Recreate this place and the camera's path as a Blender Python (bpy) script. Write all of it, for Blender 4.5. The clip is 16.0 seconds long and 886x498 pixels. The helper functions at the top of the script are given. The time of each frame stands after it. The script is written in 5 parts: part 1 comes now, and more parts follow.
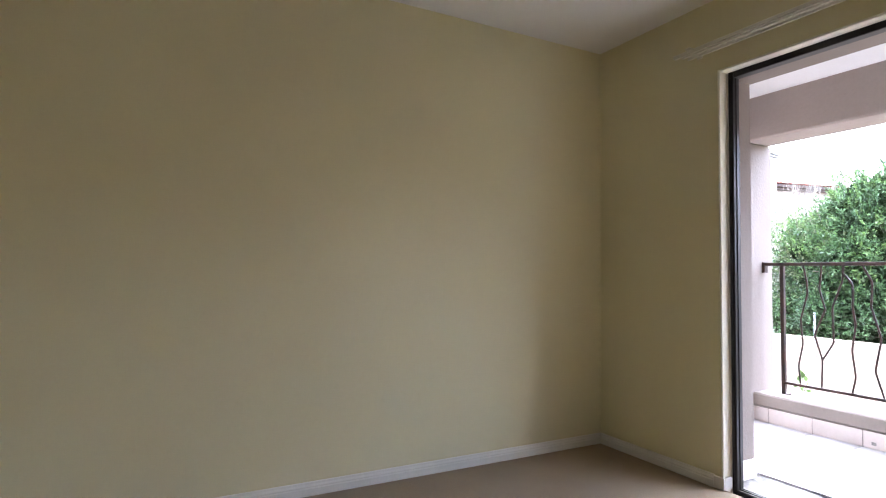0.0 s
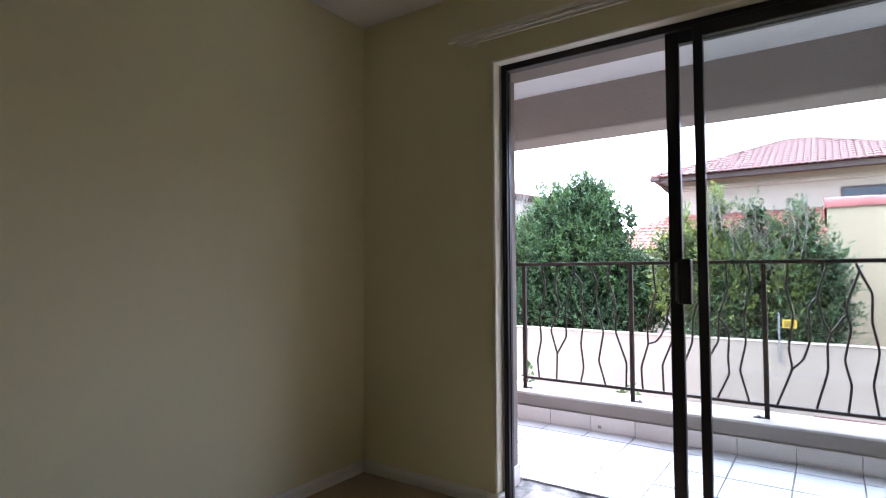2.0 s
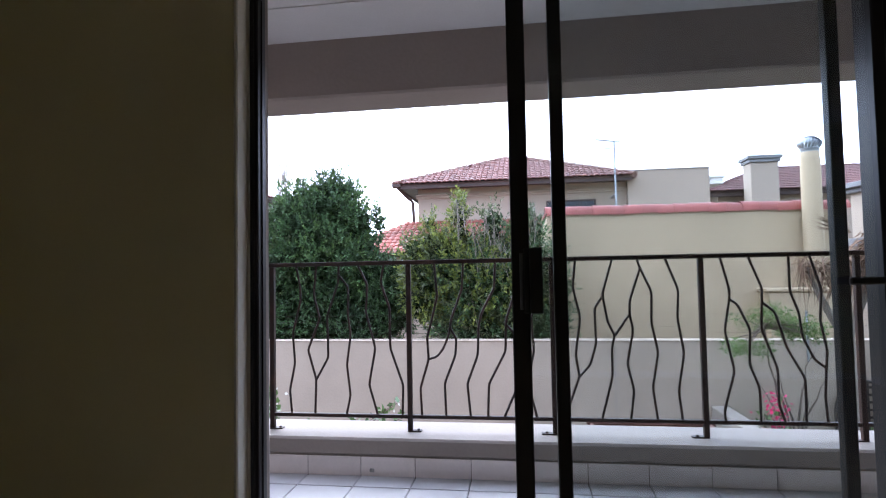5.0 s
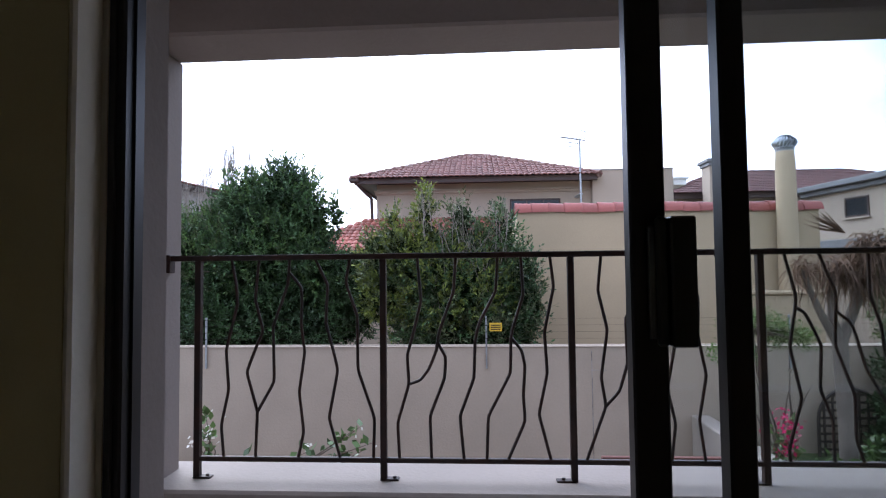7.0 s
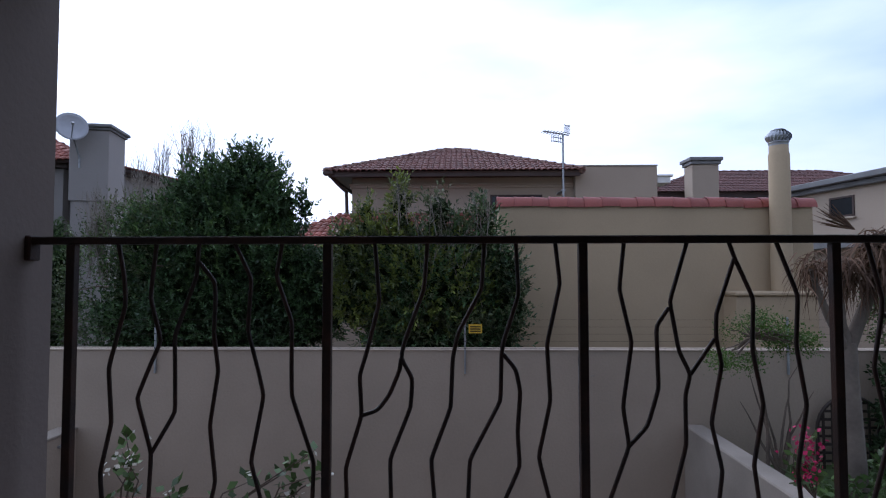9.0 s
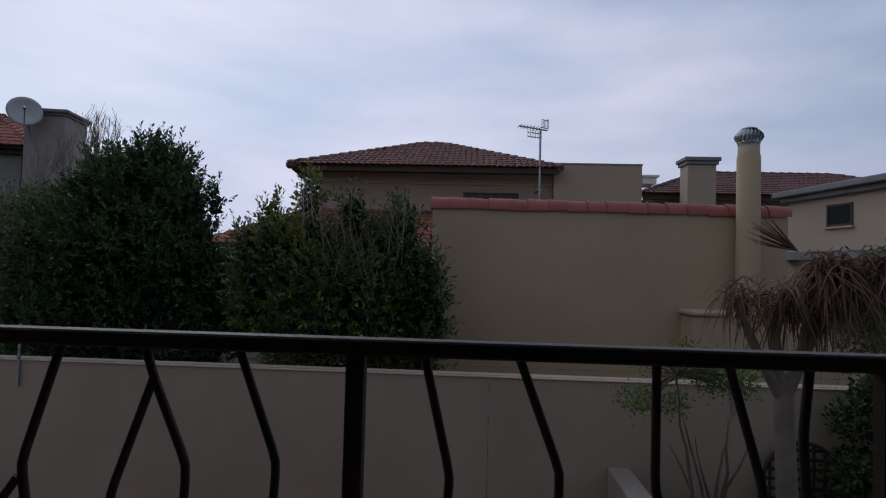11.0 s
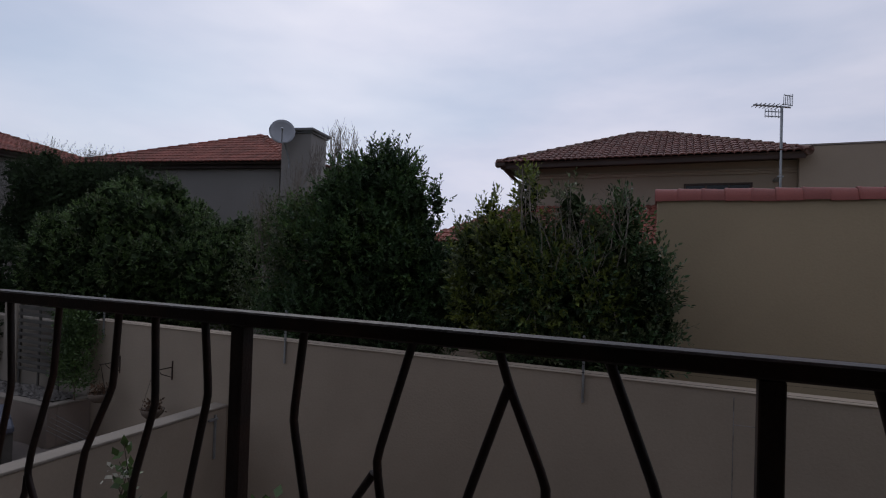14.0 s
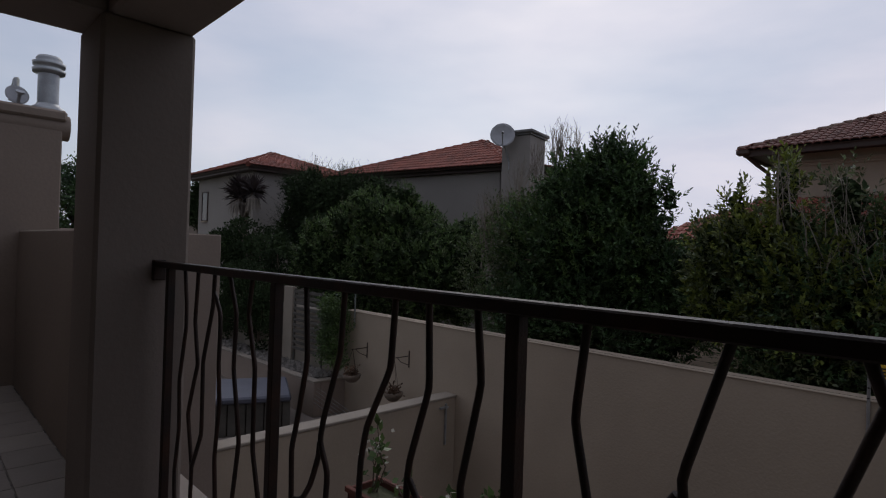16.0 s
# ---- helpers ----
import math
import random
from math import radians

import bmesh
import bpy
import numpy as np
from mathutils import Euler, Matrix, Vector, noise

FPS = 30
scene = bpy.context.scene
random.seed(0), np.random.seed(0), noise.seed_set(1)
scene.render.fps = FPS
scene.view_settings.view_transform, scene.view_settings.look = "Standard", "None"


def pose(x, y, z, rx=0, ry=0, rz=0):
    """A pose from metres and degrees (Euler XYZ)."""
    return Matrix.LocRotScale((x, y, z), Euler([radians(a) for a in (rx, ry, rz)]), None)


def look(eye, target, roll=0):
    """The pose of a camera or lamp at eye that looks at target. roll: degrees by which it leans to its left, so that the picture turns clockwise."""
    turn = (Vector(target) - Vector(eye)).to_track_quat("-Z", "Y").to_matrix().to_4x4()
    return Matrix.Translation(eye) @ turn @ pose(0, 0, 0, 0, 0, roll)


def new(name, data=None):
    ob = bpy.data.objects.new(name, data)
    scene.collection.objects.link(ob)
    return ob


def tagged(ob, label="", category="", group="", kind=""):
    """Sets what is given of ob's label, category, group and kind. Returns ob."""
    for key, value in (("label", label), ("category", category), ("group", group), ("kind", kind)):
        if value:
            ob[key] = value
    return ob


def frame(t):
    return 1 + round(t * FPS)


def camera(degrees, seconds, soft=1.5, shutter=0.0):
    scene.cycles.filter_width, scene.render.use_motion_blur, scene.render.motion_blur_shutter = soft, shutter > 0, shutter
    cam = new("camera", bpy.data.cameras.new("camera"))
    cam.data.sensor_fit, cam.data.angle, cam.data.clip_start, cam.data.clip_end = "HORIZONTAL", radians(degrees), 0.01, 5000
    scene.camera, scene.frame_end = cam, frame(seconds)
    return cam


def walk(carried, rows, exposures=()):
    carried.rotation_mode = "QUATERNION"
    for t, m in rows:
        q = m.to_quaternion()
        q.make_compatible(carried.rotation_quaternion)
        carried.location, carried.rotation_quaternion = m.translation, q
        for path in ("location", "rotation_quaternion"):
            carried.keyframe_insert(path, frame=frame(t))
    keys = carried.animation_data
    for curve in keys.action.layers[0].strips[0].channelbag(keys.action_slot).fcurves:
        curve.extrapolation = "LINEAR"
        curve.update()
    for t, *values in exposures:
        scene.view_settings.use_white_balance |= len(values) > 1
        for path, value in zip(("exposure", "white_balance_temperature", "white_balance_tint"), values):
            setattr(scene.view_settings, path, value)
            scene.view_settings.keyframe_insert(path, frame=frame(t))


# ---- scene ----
cam = camera(77.6, 16.0, soft=1.15)
PATH = [
    (0, (1.778, -2.552, 1.06), (0.012, -1.618, 1.143), 0.6),
    (0.5, (1.651, -2.503, 1.091), (-0.002, -1.379, 1.163), 0.3),
    (1, (1.525, -2.447, 1.113), (0.013, -1.139, 1.177), 0.2),
    (1.5, (1.366, -2.374, 1.151), (0.041, -0.877, 1.205), -0.2),
    (2, (1.29, -2.308, 1.099), (0.146, -0.669, 1.177), -0.3),
    (2.5, (1.198, -2.161, 1.097), (0.232, -0.411, 1.172), -0.5),
    (3, (1.107, -2.068, 1.091), (0.295, -0.242, 1.169), -0.7),
    (3.5, (0.965, -1.973, 1.103), (0.359, -0.068, 1.179), -0.7),
    (4, (0.9, -1.842, 1.088), (0.445, 0.104, 1.171), -0.9),
    (6.5, (0.636, -0.956, 1.069), (0.478, 1.036, 1.158), -0.7),
    (7, (0.573, -0.796, 1.065), (0.454, 1.199, 1.154), -0.6),
    (7.5, (0.541, -0.667, 1.053), (0.466, 1.33, 1.144), -0.5),
    (8, (0.563, -0.485, 1.047), (0.519, 1.513, 1.141), -0.4),
    (8.5, (0.566, -0.341, 1.021), (0.535, 1.657, 1.116), -0.3),
    (11, (1.903, 0.746, 1.263), (1.797, 2.743, 1.323), 1.5),
    (11.5, (1.837, 0.734, 1.267), (1.698, 2.729, 1.325), 1.5),
    (12, (1.754, 0.726, 1.265), (1.573, 2.717, 1.321), 1.5),
    (12.5, (1.706, 0.768, 1.252), (1.428, 2.748, 1.304), 1.5),
    (13, (1.685, 0.798, 1.252), (1.244, 2.749, 1.296), 1.6),
    (13.5, (1.668, 0.815, 1.255), (1.052, 2.718, 1.295), 1.7),
    (14, (1.644, 0.832, 1.254), (0.845, 2.665, 1.285), 1.8),
    (14.5, (1.624, 0.846, 1.245), (0.646, 2.591, 1.273), 1.9),
    (15, (1.582, 0.86, 1.239), (0.427, 2.493, 1.254), 1.8),
    (15.5, (1.551, 0.849, 1.234), (0.239, 2.359, 1.245), 1.8),
    (16, (1.514, 0.847, 1.227), (0.083, 2.243, 1.235), 1.9),
]

# in-between steps through the doorway and along the balcony
GAP = [
    (9.1, (0.575, -0.12, 1.05), (0.53, 1.87, 1.13), 0.0),
    (9.7, (0.72, 0.26, 1.12), (0.66, 2.25, 1.19), 0.5),
    (10.3, (1.3, 0.6, 1.21), (1.22, 2.59, 1.27), 1.1),
]
EXPOSURE = [(0.0, 5.12, 6050, 10), (1.0, 4.76, 6000, 10), (2.0, 4.18, 5800, 10), (3.0, 3.68, 5720, 10), (4.0, 3.3, 5720, 10), (6.5, 2.2, 5880, 10), (7.5, 1.75, 5800, 10), (8.5, 1.02, 5650, 10), (10.8, -0.45, 6200, 10), (12.0, -0.47, 6250, 10), (14.0, -0.47, 6480, 10), (16.0, -0.46, 6820, 10)]
walk(cam, [(t, look(eye, target, roll)) for t, eye, target, roll in sorted(PATH + GAP)], EXPOSURE)

# ---------------------------------------------------------------- light
world = bpy.data.worlds.new("world")
scene.world = world
world.use_nodes = True
wn, wl = world.node_tree.nodes, world.node_tree.links
wn.clear()
sky = wn.new("ShaderNodeTexSky")
sky.sky_type, sky.sun_disc = "NISHITA", False
sky.sun_elevation, sky.sun_rotation = radians(37), radians(-35)
sky_bg = wn.new("ShaderNodeBackground")
sky_bg.inputs["Strength"].default_value = 0.12
cloud_bg = wn.new("ShaderNodeBackground")
cloud_bg.inputs["Strength"].default_value = 1.0
coord = wn.new("ShaderNodeTexCoord")
stretch = wn.new("ShaderNodeMapping")
stretch.inputs["Scale"].default_value = (1.0, 1.0, 3.2)
cloud = wn.new("ShaderNodeTexNoise")
cloud.inputs["Scale"].default_value, cloud.inputs["Detail"].default_value, cloud.inputs["Roughness"].default_value = 2.1, 6, 0.5
cloud_tone = wn.new("ShaderNodeValToRGB")
cloud_tone.color_ramp.elements[0].position, cloud_tone.color_ramp.elements[0].color = 0.3, (0.56, 0.65, 0.87, 1)
cloud_tone.color_ramp.elements[1].position, cloud_tone.color_ramp.elements[1].color = 0.68, (0.93, 0.93, 1.09, 1)
cover = wn.new("ShaderNodeTexNoise")
cover.inputs["Scale"].default_value, cover.inputs["Detail"].default_value = 1.1, 4
cover_ramp = wn.new("ShaderNodeValToRGB")
cover_ramp.color_ramp.elements[0].position, cover_ramp.color_ramp.elements[0].color = 0.3, (0.45, 0.45, 0.45, 1)
cover_ramp.color_ramp.elements[1].position, cover_ramp.color_ramp.elements[1].color = 0.55, (1, 1, 1, 1)
sky_mix = wn.new("ShaderNodeMixShader")
sky_out = wn.new("ShaderNodeOutputWorld")
wl.new(coord.outputs["Generated"], stretch.inputs["Vector"])
wl.new(stretch.outputs["Vector"], cloud.inputs["Vector"])
wl.new(stretch.outputs["Vector"], cover.inputs["Vector"])
wl.new(cloud.outputs["Fac"], cloud_tone.inputs["Fac"])
wl.new(cover.outputs["Fac"], cover_ramp.inputs["Fac"])
wl.new(sky.outputs["Color"], sky_bg.inputs["Color"])
# the cloud is brighter round the hidden sun and dimmer away from it
SUN_WAY = Vector((-0.46, 0.66, 0.6)).normalized()
toward = wn.new("ShaderNodeVectorMath")
toward.operation = "DOT_PRODUCT"
toward.inputs[1].default_value = SUN_WAY
glow = wn.new("ShaderNodeMapRange")
glow.inputs["From Min"].default_value, glow.inputs["From Max"].default_value = -1.0, 1.0
glow.inputs["To Min"].default_value, glow.inputs["To Max"].default_value = 0.2, 1.15
wl.new(coord.outputs["Generated"], toward.inputs[0])
wl.new(toward.outputs["Value"], glow.inputs["Value"])
wl.new(glow.outputs["Result"], cloud_bg.inputs["Strength"])
wl.new(cloud_tone.outputs["Color"], cloud_bg.inputs["Color"])
wl.new(cover_ramp.outputs["Color"], sky_mix.inputs["Fac"])
wl.new(sky_bg.outputs["Background"], sky_mix.inputs[1])
wl.new(cloud_bg.outputs["Background"], sky_mix.inputs[2])
wl.new(sky_mix.outputs["Shader"], sky_out.inputs["Surface"])

sun = new("sun", bpy.data.lights.new("sun", "SUN"))
sun.data.energy, sun.data.angle, sun.data.color = 0.5, radians(30), (1.0, 0.96, 0.9)
sun.matrix_world = look(SUN_WAY * 60, (0, 0, 0))


# ---------------------------------------------------------------- materials
def surface(name, colour, rough=0.8, vary=0.12, coarse=2.0, fine=60.0, bump=0.15, metal=0.0, tint=None, each=0.0, island=0.0, gloss=0.5):
    """A paint-, plaster- or stone-like material with stains at one scale and grain at another."""
    m = bpy.data.materials.new(name)
    m.use_nodes = True
    n, l = m.node_tree.nodes, m.node_tree.links
    b = n["Principled BSDF"]
    b.inputs["Roughness"].default_value, b.inputs["Metallic"].default_value = rough, metal
    b.inputs["Specular IOR Level"].default_value = gloss
    tc = n.new("ShaderNodeTexCoord")
    big, small = n.new("ShaderNodeTexNoise"), n.new("ShaderNodeTexNoise")
    big.inputs["Scale"].default_value, big.inputs["Detail"].default_value = coarse, 5
    small.inputs["Scale"].default_value, small.inputs["Detail"].default_value = fine, 3
    for t in (big, small):
        l.new(tc.outputs["Object"], t.inputs["Vector"])
    other = tint or tuple(c * (1 - 2.2 * vary) for c in colour)
    ramp = n.new("ShaderNodeValToRGB")
    ramp.color_ramp.elements[0].position, ramp.color_ramp.elements[0].color = 0.32, (*other, 1)
    ramp.color_ramp.elements[1].position, ramp.color_ramp.elements[1].color = 0.62, (*colour, 1)
    l.new(big.outputs["Fac"], ramp.inputs["Fac"])
    grain = n.new("ShaderNodeMapRange")
    grain.inputs["To Min"].default_value, grain.inputs["To Max"].default_value = 1 - vary, 1 + vary
    l.new(small.outputs["Fac"], grain.inputs["Value"])
    hsv = n.new("ShaderNodeHueSaturation")
    l.new(ramp.outputs["Color"], hsv.inputs["Color"])
    value = grain.outputs["Result"]
    if each or island:
        if each:
            src = n.new("ShaderNodeObjectInfo").outputs["Random"]
        else:
            src = n.new("ShaderNodeNewGeometry").outputs["Random Per Island"]
        rng = n.new("ShaderNodeMapRange")
        rng.inputs["To Min"].default_value, rng.inputs["To Max"].default_value = 1 - (each or island), 1 + (each or island)
        l.new(src, rng.inputs["Value"])
        mul = n.new("ShaderNodeMath")
        mul.operation = "MULTIPLY"
        l.new(rng.outputs["Result"], mul.inputs[0])
        l.new(value, mul.inputs[1])
        value = mul.outputs["Value"]
    l.new(value, hsv.inputs["Value"])
    l.new(hsv.outputs["Color"], b.inputs["Base Color"])
    if bump:
        bp = n.new("ShaderNodeBump")
        bp.inputs["Strength"].default_value, bp.inputs["Distance"].default_value = bump, 0.004
        l.new(small.outputs["Fac"], bp.inputs["Height"])
        l.new(bp.outputs["Normal"], b.inputs["Normal"])
    return m


def leafy(name, colour, tint, island=0.35, rough=0.5, through_light=0.35, gloss=0.4):
    """A leaf that lets part of the light through."""
    m = surface(name, colour, rough, 0.15, 1.3, 30, 0, tint=tint, island=island, gloss=gloss)
    n, l = m.node_tree.nodes, m.node_tree.links
    b = n["Principled BSDF"]
    thin, mix = n.new("ShaderNodeBsdfTranslucent"), n.new("ShaderNodeMixShader")
    mix.inputs["Fac"].default_value = through_light
    l.new(b.inputs["Base Color"].links[0].from_socket, thin.inputs["Color"])
    l.new(b.outputs["BSDF"], mix.inputs[1])
    l.new(thin.outputs["BSDF"], mix.inputs[2])
    l.new(mix.outputs["Shader"], n["Material Output"].inputs["Surface"])
    return m


def glass_material(name):
    m = bpy.data.materials.new(name)
    m.use_nodes = True
    n, l = m.node_tree.nodes, m.node_tree.links
    n.remove(n["Principled BSDF"])
    clear, shine, mix, fres = n.new("ShaderNodeBsdfTransparent"), n.new("ShaderNodeBsdfGlossy"), n.new("ShaderNodeMixShader"), n.new("ShaderNodeFresnel")
    clear.inputs["Color"].default_value = (0.93, 0.95, 0.95, 1)
    shine.inputs["Roughness"].default_value = 0.02
    fres.inputs["IOR"].default_value = 1.5
    l.new(fres.outputs["Fac"], mix.inputs["Fac"])
    l.new(clear.outputs["BSDF"], mix.inputs[1])
    l.new(shine.outputs["BSDF"], mix.inputs[2])
    l.new(mix.outputs["Shader"], n["Material Output"].inputs["Surface"])
    return m


ROOM_WALL = surface("cream_wall_paint", (0.64, 0.58, 0.37), 0.75, 0.03, 0.9, 220, 0.08)
WHITE = surface("white_paint", (0.80, 0.79, 0.76), 0.6, 0.03, 1.5, 120, 0.05)
CEILING = surface("ceiling_paint", (0.74, 0.72, 0.69), 0.9, 0.03, 1.0, 150, 0.08)
CARPET = surface("beige_carpet", (0.38, 0.295, 0.205), 1.0, 0.09, 1.2, 420, 0.9, gloss=0.05)
SKIRTING = surface("off_white_gloss_paint", (0.64, 0.61, 0.56), 0.45, 0.05, 2, 90, 0.05)
TRACK = surface("cream_painted_metal", (0.62, 0.59, 0.50), 0.5, 0.04, 2, 120, 0.03)
REVEAL = surface("pale_reveal_plaster", (0.74, 0.69, 0.58), 0.7, 0.04, 2, 120, 0.1)
ALU = surface("bronze_aluminium", (0.012, 0.010, 0.010), 0.42, 0.12, 3, 200, 0.02, gloss=0.34)
BLACK = surface("black_plastic", (0.012, 0.012, 0.012), 0.4, 0.1, 5, 120, 0.02)
CHROME = surface("brushed_steel", (0.16, 0.16, 0.17), 0.3, 0.08, 4, 150, 0.02, metal=1.0)
GLASS = glass_material("clear_glass")
PLASTER = surface("taupe_plaster", (0.335, 0.28, 0.248), 0.88, 0.06, 0.8, 45, 0.5)
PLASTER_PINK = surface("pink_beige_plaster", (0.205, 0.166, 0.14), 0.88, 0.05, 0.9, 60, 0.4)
PARTY_PLASTER = surface("brown_taupe_plaster", (0.258, 0.205, 0.168), 0.9, 0.08, 0.7, 40, 0.5)
KERB_TOP = surface("painted_kerb_top", (0.265, 0.222, 0.188), 0.7, 0.08, 1.4, 50, 0.4)
SOFFIT = surface("white_soffit_board", (0.72, 0.70, 0.68), 0.85, 0.05, 1.2, 90, 0.15)
TILE = surface("white_glazed_tile", (0.44, 0.428, 0.425), 0.28, 0.04, 3, 70, 0.05, each=0.05)
# terrace floor: a darker, rougher beige than the balcony's TILE
TERRACE_TILE = surface("darker_beige_tile", (0.30, 0.265, 0.24), 0.6, 0.1, 2, 60, 0.1, each=0.1)
SKIRT_TILE = surface("beige_skirting_tile", (0.68, 0.60, 0.55), 0.35, 0.06, 3, 70, 0.05, each=0.06)
GROUT = surface("dirty_grout", (0.30, 0.28, 0.26), 0.95, 0.25, 9, 90, 0.4, tint=(0.03, 0.028, 0.026))
IRON = surface("black_painted_iron", (0.02, 0.013, 0.011), 0.48, 0.3, 9, 160, 0.25, tint=(0.045, 0.02, 0.013), metal=0.0, gloss=0.28)
WALL_OUT = surface("sand_plaster", (0.368, 0.300, 0.230), 0.9, 0.075, 0.7, 34, 0.7)
WALL_GARAGE = surface("warm_sand_plaster", (0.425, 0.33, 0.21), 0.9, 0.06, 0.5, 35, 0.5)
WALL_HOUSE = surface("grey_beige_plaster", (0.395, 0.322, 0.25), 0.9, 0.06, 0.4, 30, 0.4)
WALL_LEFT = surface("pale_grey_plaster", (0.32, 0.295, 0.275), 0.9, 0.06, 0.4, 30, 0.4)
COPING = surface("white_wall_coping", (0.29, 0.25, 0.205), 0.85, 0.12, 1.5, 50, 0.5)
ROOF_TILE = surface("brown_red_clay_tile", (0.19, 0.076, 0.06), 0.8, 0.18, 0.8, 40, 0.5, each=0.22)
ROOF_FIELD = surface("clay_tile_field", (0.19, 0.076, 0.06), 0.8, 0.18, 0.8, 40, 0.5, island=0.22)
ROOF_DARK = surface("dark_maroon_tile", (0.105, 0.04, 0.034), 0.8, 0.15, 0.8, 40, 0.5, island=0.18)
RIDGE_TILE = surface("lichen_grey_ridge_tile", (0.20, 0.135, 0.105), 0.9, 0.2, 1.5, 40, 0.5, tint=(0.15, 0.075, 0.06), island=0.2)
ROOF_ORANGE = surface("orange_clay_tile", (0.27, 0.08, 0.055), 0.8, 0.18, 0.8, 40, 0.5, island=0.22)
COPING_TILE = surface("red_glazed_coping_tile", (0.26, 0.066, 0.05), 0.6, 0.14, 2.5, 40, 0.3, each=0.12)
FASCIA = surface("dark_brown_fascia", (0.06, 0.035, 0.028), 0.6, 0.15, 2, 60, 0.1)
WINDOW_DARK = surface("dark_window_pane", (0.02, 0.025, 0.03), 0.08, 0.1, 2, 10, 0)
GREY_METAL = surface("galvanised_steel", (0.42, 0.44, 0.46), 0.42, 0.15, 6, 90, 0.1, metal=0.8)
SLATE = surface("grey_slab", (0.20, 0.20, 0.20), 0.8, 0.12, 2, 40, 0.4)
BARK = surface("grey_brown_bark", (0.17, 0.13, 0.10), 0.95, 0.25, 3, 40, 1.0)
TWIG = surface("pale_grey_twig", (0.30, 0.26, 0.22), 0.95, 0.2, 3, 40, 0.6)
PALM_BARK = surface("pale_palm_bark", (0.175, 0.145, 0.12), 0.95, 0.2, 3, 30, 1.0)
LEAF_DARK = leafy("dark_green_leaf", (0.075, 0.135, 0.050), (0.032, 0.062, 0.027), 0.6, 0.33, 0.2)
LEAF_LIGHT = leafy("yellow_green_leaf", (0.190, 0.225, 0.046), (0.100, 0.135, 0.032), 0.4, 0.42, 0.25)
LEAF_MID = leafy("mid_green_leaf", (0.105, 0.17, 0.05), (0.05, 0.086, 0.028), 0.55, 0.4, 0.2)
LEAF_GREY = leafy("grey_green_leaf", (0.125, 0.15, 0.068), (0.062, 0.08, 0.038), 0.55, 0.45, 0.2)
LEAF_FEATHER = leafy("dull_feathery_leaf", (0.046, 0.062, 0.034), (0.026, 0.038, 0.022), 0.35, 0.8, 0.2, 0.12)
LEAF_BRIGHT = leafy("bright_green_leaf", (0.09, 0.16, 0.03), (0.055, 0.10, 0.022))
# darker leaf copy: shade inside crowns and under plants is put into the colour
LEAF_SHADE = leafy("shade_darkened_leaf", (0.040, 0.062, 0.026), (0.024, 0.038, 0.018), 0.4, 0.8, 0.12, 0.12)
BLADE_DARK = leafy("dark_purple_brown_blade", (0.045, 0.030, 0.030), (0.025, 0.018, 0.018), 0.4, 0.5, 0.1)
BLADE_PALE = leafy("pale_withered_blade", (0.32, 0.28, 0.24), (0.2, 0.17, 0.15), 0.3, 0.8, 0.2)
DRY_FROND = leafy("dry_palm_frond", (0.17, 0.105, 0.068), (0.06, 0.035, 0.024), 0.5, 0.9)
PINK = leafy("pink_petal", (0.62, 0.03, 0.14), (0.45, 0.02, 0.10), 0.25)
WHITE_PETAL = leafy("white_petal", (0.75, 0.74, 0.66), (0.6, 0.58, 0.5), 0.15)
TERRACOTTA = surface("terracotta", (0.15, 0.052, 0.036), 0.85, 0.15, 3, 60, 0.4)
SOIL = surface("garden_ground", (0.12, 0.10, 0.07), 1.0, 0.3, 0.5, 20, 1.0, tint=(0.07, 0.085, 0.04))
PAVING = surface("yard_paving", (0.22, 0.185, 0.16), 0.9, 0.15, 0.8, 30, 0.5)
GRASS = surface("lawn_ground", (0.07, 0.11, 0.03), 1.0, 0.25, 1.2, 60, 1.0)
PEBBLE = surface("grey_pebble", (0.17, 0.155, 0.14), 0.9, 0.15, 3, 60, 0.3, island=0.45)
COVER = surface("blue_grey_vinyl_cover", (0.085, 0.09, 0.12), 0.6, 0.12, 1.5, 40, 0.2)
DARK_WOOD = surface("dark_stained_wood", (0.045, 0.033, 0.026), 0.75, 0.25, 3, 60, 0.4)
GREY_WOOD = surface("weathered_slat_wood", (0.09, 0.083, 0.072), 0.85, 0.2, 3, 60, 0.4)
YELLOW = surface("yellow_sign_enamel", (0.58, 0.37, 0.03), 0.5, 0.06, 4, 60, 0.02)
DISH = surface("grey_dish_enamel", (0.42, 0.43, 0.46), 0.5, 0.06, 4, 60, 0.02)
LAMP_GLASS = surface("yellowed_lamp_glass", (0.78, 0.80, 0.30), 0.25, 0.05, 4, 60, 0.0)


